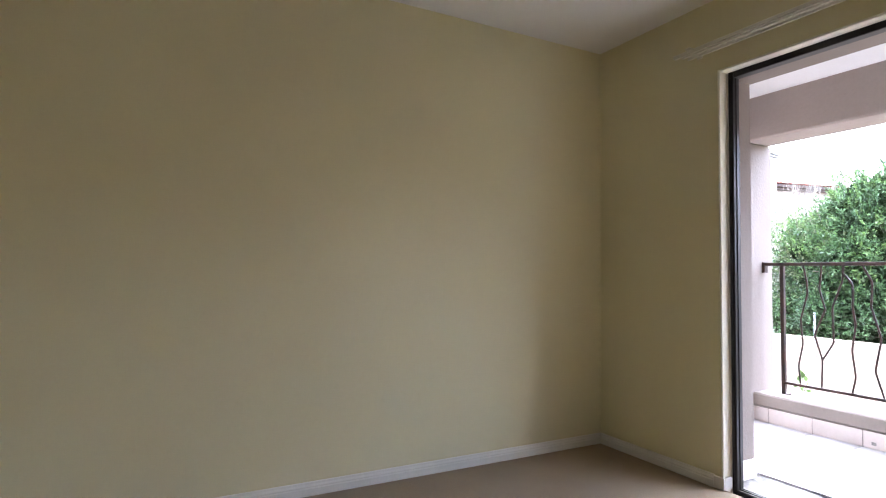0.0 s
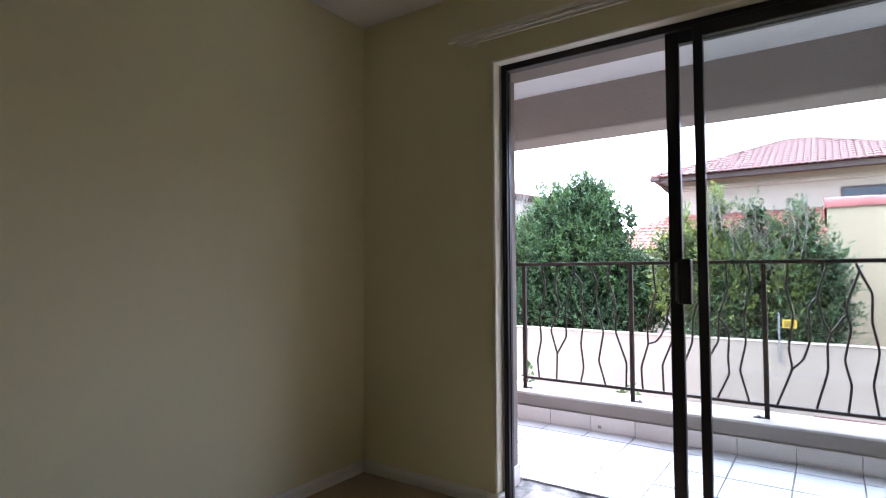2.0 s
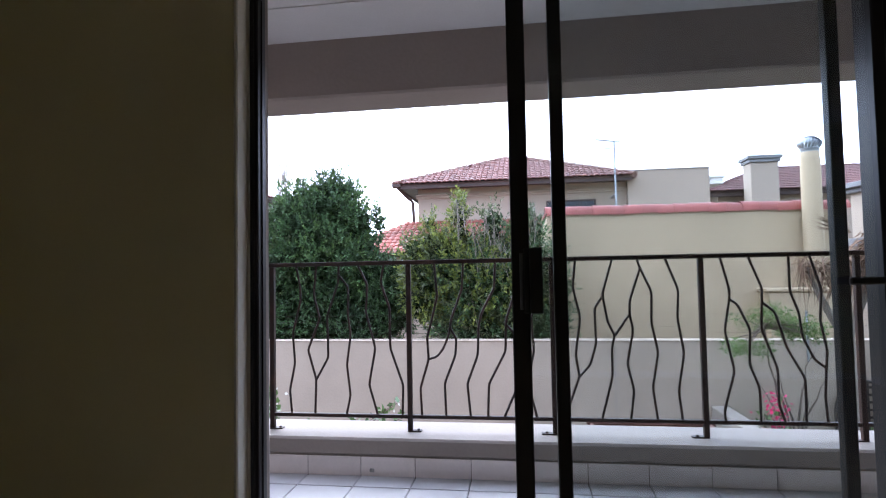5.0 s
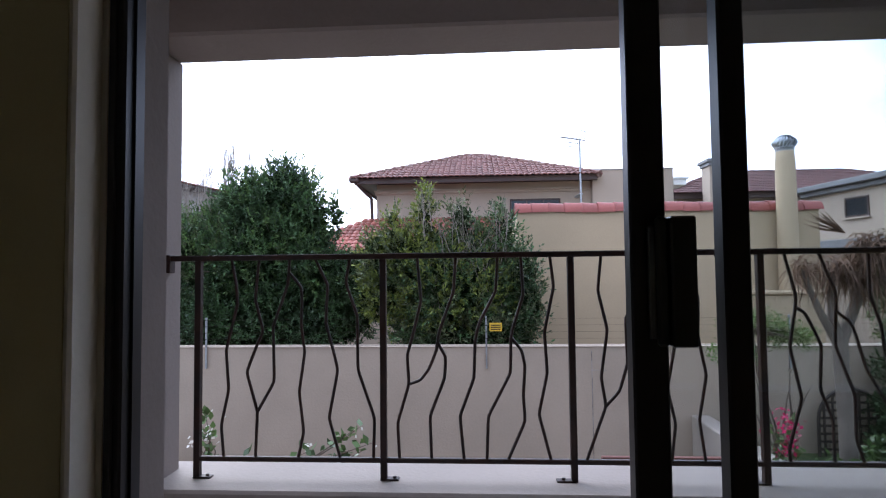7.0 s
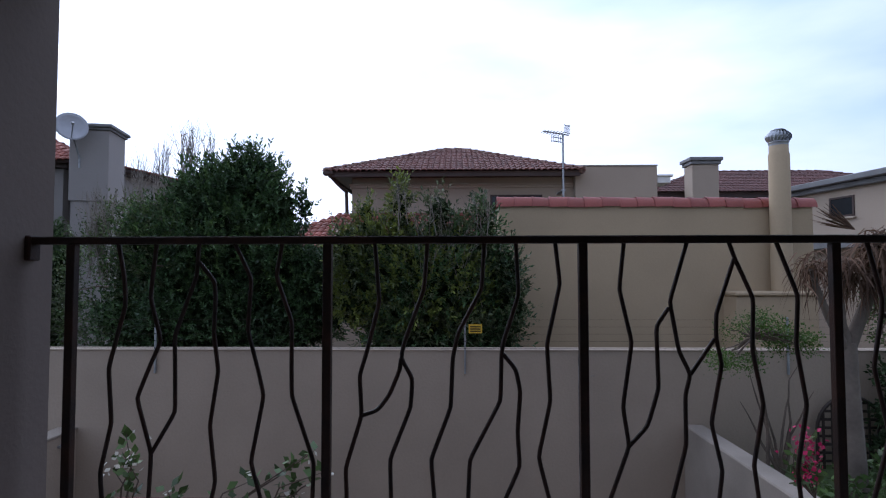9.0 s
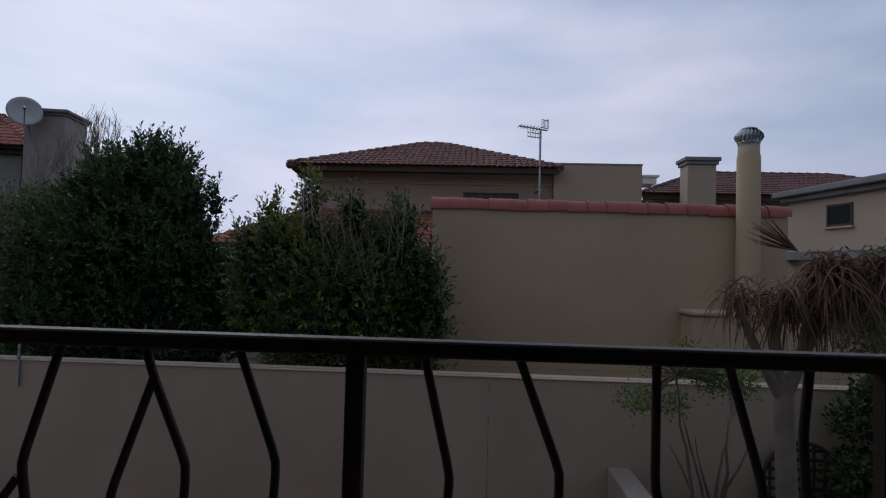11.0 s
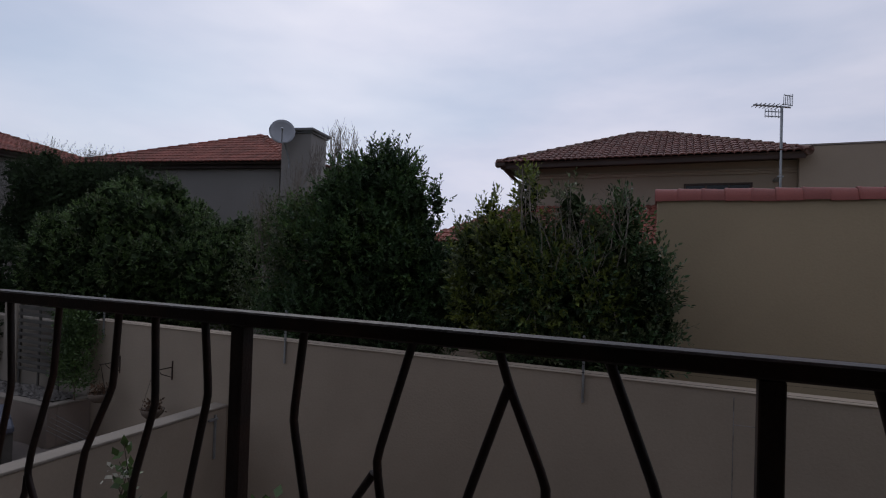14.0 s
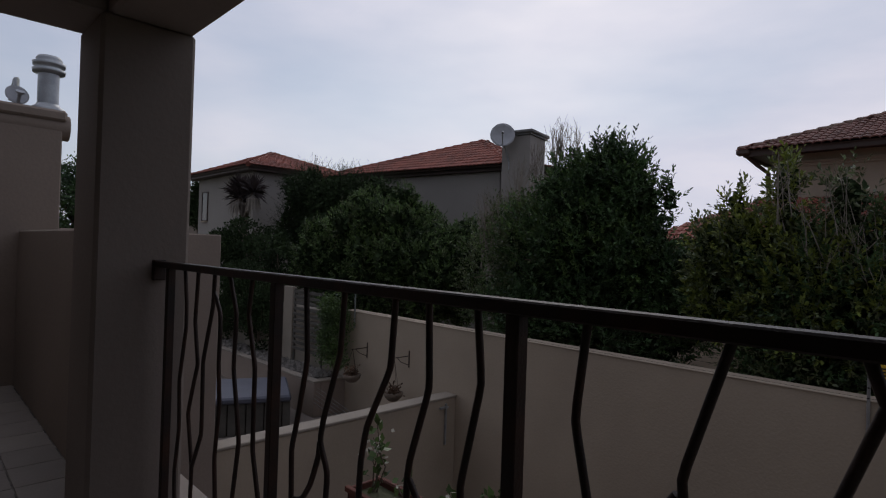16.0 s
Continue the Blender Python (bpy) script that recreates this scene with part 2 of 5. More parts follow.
# ---------------------------------------------------------------- mesh tools
class Shape:
    """Collects vertices and faces in world metres."""

    def __init__(self):
        self.v, self.f, self.soft = [], [], []

    def add(self, verts, faces, soft=False):
        k = len(self.v)
        self.v += [tuple(p) for p in verts]
        self.f += [tuple(k + i for i in q) for q in faces]
        self.soft += [soft] * len(faces)
        return self

    def box(self, x0, x1, y0, y1, z0, z1, c=0.0, m=None):
        """A box, its edges chamfered by c; m moves it."""
        if c <= 0:
            vs = [(x, y, z) for x in (x0, x1) for y in (y0, y1) for z in (z0, z1)]
            fs = [(0, 1, 3, 2), (4, 6, 7, 5), (0, 4, 5, 1), (2, 3, 7, 6), (0, 2, 6, 4), (1, 5, 7, 3)]
        else:
            cx, cy, cz, hx, hy, hz = (x0 + x1) / 2, (y0 + y1) / 2, (z0 + z1) / 2, (x1 - x0) / 2, (y1 - y0) / 2, (z1 - z0) / 2
            vs, ids = [], {}
            for sx in (-1, 1):
                for sy in (-1, 1):
                    for sz in (-1, 1):
                        for a in range(3):
                            h = [hx - c, hy - c, hz - c]
                            h[a] += c
                            ids[sx, sy, sz, a] = len(vs)
                            vs.append((cx + sx * h[0], cy + sy * h[1], cz + sz * h[2]))
            fs = []
            for a in range(3):
                b, d = (a + 1) % 3, (a + 2) % 3
                for s in (-1, 1):
                    q = []
                    for u, w in ((-1, -1), (1, -1), (1, 1), (-1, 1)):
                        key = [0, 0, 0]
                        key[a], key[b], key[d] = s, u, w
                        q.append(ids[(*key, a)])
                    fs.append(q if s > 0 else q[::-1])
                for u in (-1, 1):
                    for w in (-1, 1):
                        k0, k1 = [0, 0, 0], [0, 0, 0]
                        k0[a], k1[a] = -1, 1
                        for k in (k0, k1):
                            k[b], k[d] = u, w
                        q = [ids[(*k0, b)], ids[(*k1, b)], ids[(*k1, d)], ids[(*k0, d)]]
                        fs.append(q if u * w > 0 else q[::-1])
            for key in ((sx, sy, sz) for sx in (-1, 1) for sy in (-1, 1) for sz in (-1, 1)):
                q = [ids[(*key, 0)], ids[(*key, 1)], ids[(*key, 2)]]
                fs.append(q if key[0] * key[1] * key[2] > 0 else q[::-1])
        if m is not None:
            vs = [m @ Vector(p) for p in vs]
        return self.add(vs, fs)

    def tube(self, pts, radii, n=6, cap=True):
        pts = [Vector(p) for p in pts]
        if not isinstance(radii, (list, tuple)):
            radii = [radii] * len(pts)
        rings, prev = [], None
        for i, p in enumerate(pts):
            d = (pts[min(i + 1, len(pts) - 1)] - pts[max(i - 1, 0)]).normalized()
            side = prev - d * prev.dot(d) if prev is not None else d.orthogonal()
            side = side.normalized() if side.length > 1e-6 else d.orthogonal().normalized()
            prev = side
            up = d.cross(side)
            rings.append([p + (side * math.cos(2 * math.pi * k / n) + up * math.sin(2 * math.pi * k / n)) * radii[i] for k in range(n)])
        vs = [q for r in rings for q in r]
        fs = [(i * n + k, i * n + (k + 1) % n, (i + 1) * n + (k + 1) % n, (i + 1) * n + k) for i in range(len(pts) - 1) for k in range(n)]
        self.add(vs, fs, n > 5)
        if cap:
            self.add(rings[0], [tuple(range(n))[::-1]])
            self.add(rings[-1], [tuple(range(n))])
        return self

    def lathe(self, cx, cy, profile, n=24):
        """profile: (radius, z) from the bottom up."""
        vs = [(cx + r * math.cos(2 * math.pi * k / n), cy + r * math.sin(2 * math.pi * k / n), z) for r, z in profile for k in range(n)]
        fs = [(i * n + k, i * n + (k + 1) % n, (i + 1) * n + (k + 1) % n, (i + 1) * n + k) for i in range(len(profile) - 1) for k in range(n)]
        return self.add(vs, fs, True)

    def prism(self, poly, axis, a, b):
        """A polygon of (u, w) swept along axis x or y from a to b; w is z."""
        n = len(poly)
        put = (lambda s, u, w: (s, u, w)) if axis == "x" else (lambda s, u, w: (u, s, w))
        vs = [put(a, u, w) for u, w in poly] + [put(b, u, w) for u, w in poly]
        fs = [(i, (i + 1) % n, n + (i + 1) % n, n + i) for i in range(n)] + [tuple(range(n))[::-1], tuple(range(n, 2 * n))]
        return self.add(vs, fs)


def mesh_object(name, shape, material, origin=(0, 0, 0)):
    me = bpy.data.meshes.new(name)
    o = Vector(origin)
    me.from_pydata([Vector(p) - o for p in shape.v], [], shape.f)
    me.polygons.foreach_set("use_smooth", shape.soft)
    me.materials.append(material)
    bm = bmesh.new()
    bm.from_mesh(me)
    if len(bm.faces) < 20000:
        bmesh.ops.recalc_face_normals(bm, faces=bm.faces)
    bm.to_mesh(me)
    bm.free()
    return new(name, me)


def structure(name, shape, material, label, category=""):
    return tagged(mesh_object(name, shape, material), label, category, "", "structure")


def thing(name, at, label, category, group="", kind=""):
    ob = new(name)
    ob.location = at
    ob.empty_display_size = 0.1
    return tagged(ob, label, category, group, kind)


def part(name, shape, material, parent, label="", kind=""):
    top = parent
    while top.parent:
        top = top.parent
    ob = mesh_object(name, shape, material, top.location)
    ob.parent = parent
    return tagged(ob, label, "", "", kind)


def piece(name, me, parent, m):
    """One more piece on shared mesh data, m in the thing's own space."""
    ob = new(name, me)
    ob.parent = parent
    ob.matrix_local = m
    return ob


def mesh_only(name, shape, material):
    me = bpy.data.meshes.new(name)
    me.from_pydata(shape.v, [], shape.f)
    me.polygons.foreach_set("use_smooth", shape.soft)
    me.materials.append(material)
    return me


# ---------------------------------------------------------------- the room
L, R, BACK, CEIL, FACE, ROOM_Z = -0.771, 3.9, -4.2, 2.431, -0.105, 0.034
DOOR_W, DOOR_H, WALL_T = 3.48, 2.10, 0.26

structure("floor", Shape().box(L, R, BACK, FACE, -0.25, ROOM_Z), CARPET, "beige cut-pile carpet covering the empty bedroom floor", "carpet")
structure("wall_west", Shape().box(L - 0.2, L, BACK, FACE, -0.25, CEIL), ROOM_WALL, "bare cream painted wall of the empty room", "wall")
structure("wall_east", Shape().box(R, R + 0.2, BACK, FACE, -0.25, CEIL), ROOM_WALL, "plain cream painted wall closing the room", "wall")
structure("wall_south", Shape().box(L - 0.2, R + 0.2, BACK - 0.2, BACK, -0.25, CEIL), ROOM_WALL, "plain cream painted wall behind the walker", "wall")
north = Shape().box(L - 0.2, 0, FACE, 0.0, -0.25, CEIL + 0.3).box(L - 0.2, -0.062, 0.0, WALL_T, -0.25, CEIL + 0.3).box(-0.062, 0, 0.0, WALL_T, DOOR_H, CEIL + 0.3).box(DOOR_W, R + 0.2, FACE, WALL_T, -0.25, CEIL + 0.3).box(0, DOOR_W, FACE, WALL_T, DOOR_H, CEIL + 0.3)
north.box(0, 0.033, FACE, -0.05, 0.0, DOOR_H).box(DOOR_W - 0.033, DOOR_W, FACE, -0.05, 0.0, DOOR_H).box(0.033, DOOR_W - 0.033, FACE, -0.05, 2.07, DOOR_H)
structure("wall_north", north, ROOM_WALL, "cream painted wall round the wide sliding door", "wall")
structure("ceiling", Shape().box(L - 0.2, R + 0.2, BACK - 0.2, FACE, CEIL, CEIL + 0.15), CEILING, "plain off-white painted room ceiling", "ceiling")
# plaster reveal strips round the opening
rev = Shape()
for a, b, c, d in ((0.033, 0.045, 0.0, 0.051), (DOOR_W - 0.045, DOOR_W - 0.033, DOOR_W - 0.051, DOOR_W)):
    rev.box(a, b, FACE - 0.0015, -0.05, 0.0, 2.07, 0.004).box(c, d, -0.05, -0.002, 0.0, DOOR_H)
rev.box(0.045, DOOR_W - 0.045, FACE - 0.0015, -0.05, 2.058, 2.07, 0.004).box(0.051, DOOR_W - 0.051, -0.05, -0.002, 2.062, DOOR_H)
structure("trim", rev, REVEAL, "pale painted plaster edge round the door opening", "door reveal")
bb = [(u, w + ROOM_Z) for u, w in ((0.0, 0.0), (0.016, 0.0), (0.016, 0.032), (0.013, 0.037), (0.013, 0.042), (0.008, 0.05), (0.005, 0.058), (0.0, 0.06))]
base = Shape().prism([(FACE - u, w) for u, w in bb], "x", L, 0.0).prism([(L + u, w) for u, w in bb], "y", BACK, FACE - 0.002)
base.prism([(R - u, w) for u, w in bb], "y", BACK, FACE - 0.002).prism([(FACE - u, w) for u, w in bb], "x", DOOR_W, R).prism([(BACK + u, w) for u, w in bb], "x", L, R)
base.box(0.0, 0.058, FACE - 0.016, FACE - 0.003, ROOM_Z, ROOM_Z + 0.058, 0.003).box(0.046, 0.058, FACE - 0.003, -0.056, ROOM_Z, ROOM_Z + 0.058, 0.003)
structure("baseboard", base, SKIRTING, "white moulded wooden skirting along the walls", "skirting board")


def curtain_track():
    at = (1.2, FACE, 2.18)
    t = thing("curtain_track", at, "cream double curtain track fixed above the sliding door", "curtain rail")
    for i, y in enumerate((FACE - 0.085, FACE - 0.045)):
        s = Shape().box(-0.15 if i == 0 else -0.1, 3.72, y - 0.011, y + 0.011, 2.165, 2.184, 0.003)
        s.box(-0.1, 3.7, y - 0.004, y + 0.004, 2.153, 2.163)
        part("rail", s, TRACK, t)
    for x in (-0.06, 0.85, 1.8, 2.75, 3.6):
        part("bracket", Shape().box(x - 0.014, x + 0.014, FACE - 0.1, FACE - 0.0005, 2.189, 2.197, 0.001).box(x - 0.014, x + 0.014, FACE - 0.008, FACE - 0.0005, 2.158, 2.216, 0.001), TRACK, t)


curtain_track()


# ---------------------------------------------------------------- sliding door
def rectangle_bars(s, x0, x1, y0, y1, z0, z1, w, rail, c=0.003, far=None):
    far = far or w
    s.box(x0, x0 + w, y0, y1, z0, z1, c).box(x1 - far, x1, y0, y1, z0, z1, c)
    s.box(x0 + w, x1 - far, y0, y1, z0, z0 + rail, c).box(x0 + w, x1 - far, y0, y1, z1 - rail, z1, c)


def sliding_door():
    t = thing("door_1", (DOOR_W / 2, 0.03, 0), "wide bronze aluminium sliding patio door, one leaf slid open", "sliding door", "", "structure")
    s = Shape()
    y0, y1, top = -0.05, 0.0, 2.062
    s.box(0.051, 0.077, y0, y1, 0.0, top, 0.003).box(DOOR_W - 0.077, DOOR_W - 0.051, y0, y1, 0.0, top, 0.003)
    s.box(0.077, DOOR_W - 0.077, y0, y1, 2.03, top, 0.003).box(0.077, DOOR_W - 0.077, y0, y1, 0.0, 0.022, 0.003)
    for y in (-0.044, -0.02, -0.006):
        s.box(0.077, DOOR_W - 0.077, y - 0.003, y + 0.003, 0.022, 0.034)
    s.box(0.075, 0.081, -0.03, -0.02, 0.03, 2.03)
    s.box(0.055, 0.067, -0.055, -0.05, 0.03, 2.03, 0.002)
    part("door_frame", s, ALU, t, "bronze aluminium frame with tracks")
    part("mullion", Shape().box(1.688, 1.80, -0.074, 0.058, 0.022, 2.03, 0.004), ALU, t)
    # leaves: x0, x1, y, stile width, with lock
    for name, x0, x1, y, w, lock in (("sliding_leaf", 0.782, 1.604, -0.02, 0.048, True), ("fixed_leaf", 0.89, 1.688, -0.056, 0.034, False), ("fixed_leaf", 1.80, 2.60, -0.056, 0.036, False), ("sliding_leaf", 2.56, 3.38, -0.02, 0.05, False)):
        s = Shape()
        rectangle_bars(s, x0, x1, y - 0.016, y + 0.016, 0.03, 2.03, w, 0.05, far=0.03)
        leaf = part(name, s, ALU, t)
        pane = part("pane", Shape().box(x0 + w - 0.004, x1 - 0.026, y - 0.003, y + 0.003, 0.076, 1.989), GLASS, leaf, "clear glass pane")
        pane.visible_shadow = False
        if lock:
            part("pull_handle", Shape().box(x0 + 0.031, x0 + 0.047, -0.05, -0.0365, 0.965, 1.138, 0.004), BLACK, leaf, "black pull handle")
            part("lock_case", Shape().box(x0 + 0.0475, x0 + 0.081, -0.056, -0.012, 0.965, 1.138, 0.0025), BLACK, leaf, "black lock case")
            part("grip", Shape().box(x0 + 0.021, x0 + 0.0305, -0.046, -0.0365, 0.975, 1.125, 0.002), CHROME, leaf, "worn metal grip")
    part("latch", Shape().box(1.575, 1.71, -0.09, -0.076, 1.03, 1.048, 0.004).box(1.71, 1.745, -0.095, -0.0745, 1.0, 1.085, 0.003), BLACK, t, "black lever latch")


sliding_door()

# ---------------------------------------------------------------- the balcony
KERB_Y, KERB_Z, RAIL_Y, BEAM_Z, SOFFIT_Z = 1.40, 0.2, 1.55, 2.055, 2.375
RIGHT_END, PARTY = 3.45, -4.25
slab = Shape().box(PARTY, RIGHT_END + 0.4, WALL_T, 1.76, -0.3, -0.012).box(-0.062, DOOR_W, FACE, WALL_T, -0.3, -0.004)
balcony = structure("balcony_floor", slab, GROUT, "balcony slab laid with white square tiles, dark worn joints", "tiled floor")
structure("threshold", Shape().box(0.051, DOOR_W - 0.051, FACE + 0.001, WALL_T, -0.004, 0.0), KERB_TOP, "plastered door sill under the sliding door", "threshold")
kerb = Shape().box(-1.12, RIGHT_END, KERB_Y, 1.76, 0.105, KERB_Z, 0.012).box(-1.12, RIGHT_END, KERB_Y + 0.006, 1.755, -0.3, 0.105)
kerb_ob = structure("kerb", kerb, KERB_TOP, "low plastered kerb carrying the iron balustrade", "kerb")
structure("outer_ledge", Shape().box(1.05, 2.05, 1.7605, 2.1, -0.2, -0.1, 0.01), WALL_OUT, "narrow plastered ledge outside the balcony kerb", "ledge")
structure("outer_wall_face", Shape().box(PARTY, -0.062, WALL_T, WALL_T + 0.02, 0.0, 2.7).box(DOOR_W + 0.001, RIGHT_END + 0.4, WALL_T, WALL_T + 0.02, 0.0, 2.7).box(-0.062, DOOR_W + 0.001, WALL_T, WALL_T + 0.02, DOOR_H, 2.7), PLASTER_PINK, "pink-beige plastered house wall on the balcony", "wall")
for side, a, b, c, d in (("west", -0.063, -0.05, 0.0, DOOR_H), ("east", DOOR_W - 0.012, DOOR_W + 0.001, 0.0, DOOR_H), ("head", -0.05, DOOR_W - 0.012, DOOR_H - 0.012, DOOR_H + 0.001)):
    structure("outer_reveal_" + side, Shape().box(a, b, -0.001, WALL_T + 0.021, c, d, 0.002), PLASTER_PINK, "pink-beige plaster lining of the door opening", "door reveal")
structure("jamb_skirting", Shape().box(-0.049, -0.04, 0.003, WALL_T + 0.03, 0.0, 0.1, 0.002).box(-0.35, -0.04, WALL_T + 0.0215, WALL_T + 0.03, 0.0, 0.1, 0.002), SKIRT_TILE, "pale tile upstand round the outer door jamb", "skirting tile")
structure("weep_hole", Shape().box(-0.022, 0.004, KERB_Y - 0.004, KERB_Y + 0.002, 0.022, 0.042, 0.002), GROUT, "small dark drain hole in the skirting", "drain hole")
structure("house_wall_west", Shape().box(PARTY, L - 0.2, 0.0, WALL_T, -2.6, 2.7), PLASTER_PINK, "plastered outer house wall beside the terrace", "wall")
structure("house_base", Shape().box(PARTY, RIGHT_END + 0.4, BACK - 0.2, 0.2, -2.6, -0.3).box(PARTY, RIGHT_END + 0.4, 0.2, 1.7, -2.6, -0.3), PLASTER, "plastered lower storey under the balcony", "wall")
structure("balcony_ceiling", Shape().box(-1.12, RIGHT_END + 0.4, WALL_T + 0.02, 1.40, SOFFIT_Z, SOFFIT_Z + 0.04).box(-1.2, RIGHT_END + 0.4, BACK - 0.3, 1.9, 2.78, 2.9), SOFFIT, "off-white boarded balcony ceiling", "ceiling")
# added out of view: keeps sky light from the east off the column
structure("light_blocking_wall", Shape().box(RIGHT_END + 0.1, RIGHT_END + 0.36, WALL_T + 0.02, 1.33, -0.012, BEAM_Z + 0.3), PLASTER, "added unseen wall blocking side light at the balcony end", "wall")
strip = Shape()
for y in (0.45, 0.98):
    strip.box(-1.0, RIGHT_END, y - 0.012, y + 0.012, SOFFIT_Z - 0.006, SOFFIT_Z, 0.002)
structure("soffit_strip", strip, SOFFIT, "flat cover strips on the ceiling board joints", "cover strip")
beam = Shape().box(-1.12, RIGHT_END + 0.4, 1.36, 1.66, BEAM_Z, 2.78, 0.012).box(-1.12, -0.81, WALL_T + 0.02, 1.362, BEAM_Z, 2.78, 0.012)
structure("beam", beam, PLASTER, "deep taupe plastered beam over the balcony", "beam")
gutter = Shape().box(-1.3, RIGHT_END + 0.4, 1.662, 1.76, 2.45, 2.62, 0.02)
for x in (-0.62, 0.6, 1.8, 3.0):
    gutter.box(x - 0.02, x + 0.02, 1.662, 1.7, 2.4, 2.452)
structure("gutter", gutter, FASCIA, "dark brown metal gutter along the balcony eave", "gutter")


def column(x0, x1):
    s = Shape().box(x0, x1, 1.33, 1.662, -0.012, BEAM_Z + 0.004, 0.014)
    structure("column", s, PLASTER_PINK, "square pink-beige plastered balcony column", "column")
    structure("column_plinth", Shape().box(x0 - 0.004, x1 + 0.012, 1.322, 1.40, 0.0, 0.1, 0.006), SKIRT_TILE, "tiled skirting round the balcony column", "skirting tile")


column(-1.12, -0.775)
column(RIGHT_END, RIGHT_END + 0.36)

# the open terrace beyond the column, and the party wall
structure("parapet", Shape().box(PARTY, -1.12, 1.52, 1.74, -0.3, 1.285, 0.012), PARTY_PLASTER, "solid plastered parapet of the open terrace", "parapet")
party = Shape().box(PARTY - 0.25, PARTY, BACK, 1.80, -2.6, 2.2, 0.01).box(PARTY - 0.25, PARTY, 1.80, 3.22, -2.6, 1.32, 0.01)
structure("party_wall", party, PARTY_PLASTER, "stepped plastered party wall beside the terrace", "wall")
structure("party_coping", Shape().tube([(PARTY - 0.1, BACK, 2.2), (PARTY - 0.1, 1.86, 2.2)], 0.11, 12).box(PARTY - 0.26, PARTY + 0.03, BACK, 1.83, 2.24, 2.335, 0.02), PARTY_PLASTER, "rounded plaster coping on the party wall", "coping")


def flue():
    x, y = PARTY - 0.15, 1.71
    t = thing("flue_pipe", (x, y, 2.33), "weathered metal flue with a stacked cowl on the wall", "chimney flue")
    part("base_flange", Shape().lathe(x, y, [(0.13, 2.335), (0.13, 2.36), (0.09, 2.385), (0.085, 2.40)], 20), GREY_METAL, t)
    part("pipe", Shape().lathe(x, y, [(0.08, 2.38), (0.08, 2.68)], 20), GREY_METAL, t, "streaked grey pipe")
    part("cowl", Shape().lathe(x, y, [(0.08, 2.66), (0.12, 2.67), (0.125, 2.70), (0.09, 2.715), (0.12, 2.73), (0.125, 2.76), (0.09, 2.775), (0.1, 2.79), (0.085, 2.815), (0.0, 2.82)], 20), GREY_METAL, t)


flue()


def satellite_dish(name, at, r, yaw, tilt, label, foot):
    t = thing(name, at, label, "satellite dish")
    m = Matrix.Translation(at) @ pose(0, 0, 0, 0, 0, yaw) @ pose(0, 0, 0, tilt, 0, 0)
    s = Shape()
    n = 24
    vs, fs = [], []
    for side in (0, 1):
        for i in range(6):
            q = r * i / 5
            for k in range(n):
                vs.append(m @ Vector((q * math.cos(2 * math.pi * k / n), q * math.sin(2 * math.pi * k / n), 0.22 * q * q / r - 0.012 * side)))
    for side in (0, 1):
        o = side * 6 * n
        fs += [(o + i * n + k, o + i * n + (k + 1) % n, o + (i + 1) * n + (k + 1) % n, o + (i + 1) * n + k) for i in range(5) for k in range(n)]
    fs += [(5 * n + k, 5 * n + (k + 1) % n, 11 * n + (k + 1) % n, 11 * n + k) for k in range(n)]
    s.add(vs, fs, True)
    part("reflector", s, DISH, t)
    part("feed_arm", Shape().tube([m @ Vector((0, -r * 0.9, 0.1 * r)), m @ Vector((0, -0.15 * r, 0.95 * r))], 0.015, 6).tube([m @ Vector((0, -0.2 * r, 0.9 * r)), m @ Vector((0, -0.08 * r, 1.05 * r))], 0.035, 8), GREY_METAL, t)
    part("mast", Shape().tube([m @ Vector((0, 0, -0.01)), m @ Vector((0, 0.02, -0.12)), Vector(foot) + Vector((0, 0, 0.25)), Vector(foot)], 0.025, 8), GREY_METAL, t)
    return t


satellite_dish("satellite_dish", (PARTY - 0.14, 1.49, 2.43), 0.085, 100, 70, "small pale satellite dish on the party wall coping", (PARTY - 0.2, 1.49, 2.33))


def ceiling_light():
    x, y = 1.064, 0.69
    t = thing("ceiling_light", (x, y, SOFFIT_Z), "round bulkhead light with yellowed glass on the balcony ceiling", "ceiling light")
    part("base_ring", Shape().lathe(x, y, [(0.125, SOFFIT_Z), (0.125, SOFFIT_Z - 0.025), (0.11, SOFFIT_Z - 0.03), (0.0, SOFFIT_Z - 0.03)], 24), WHITE, t)
    part("globe", Shape().lathe(x, y, [(0.108, SOFFIT_Z - 0.028), (0.105, SOFFIT_Z - 0.05), (0.085, SOFFIT_Z - 0.078), (0.05, SOFFIT_Z - 0.094), (0.0, SOFFIT_Z - 0.1)], 24), LAMP_GLASS, t, "yellowed glass globe")


ceiling_light()


# ---------------------------------------------------------------- balustrade
# each bar as (share of the bay, share of the height) from the top down
BAY_1 = [
    [(.18, 1), (.207, .87), (.213, .77), (.186, .67), (.152, .54), (.168, .34), (.128, .16), (.143, 0)],
    [(.33, 1), (.31, .80), (.355, .64), (.318, .56), (.265, .43), (.325, .23), (.315, 0)],
    [(.497, 1), (.49, .88), (.408, .66), (.412, .53), (.415, .38), (.325, .23)],
    [(.50, .93), (.56, .86), (.565, .80), (.56, .67), (.58, .53), (.55, .33), (.575, .13), (.545, 0)],
    [(.637, 1), (.704, .87), (.692, .68), (.735, .53), (.757, .44), (.71, .20), (.77, 0)],
    [(.823, 1), (.80, .88), (.863, .71), (.863, .54), (.865, .44), (.952, .20), (.945, 0)],
]
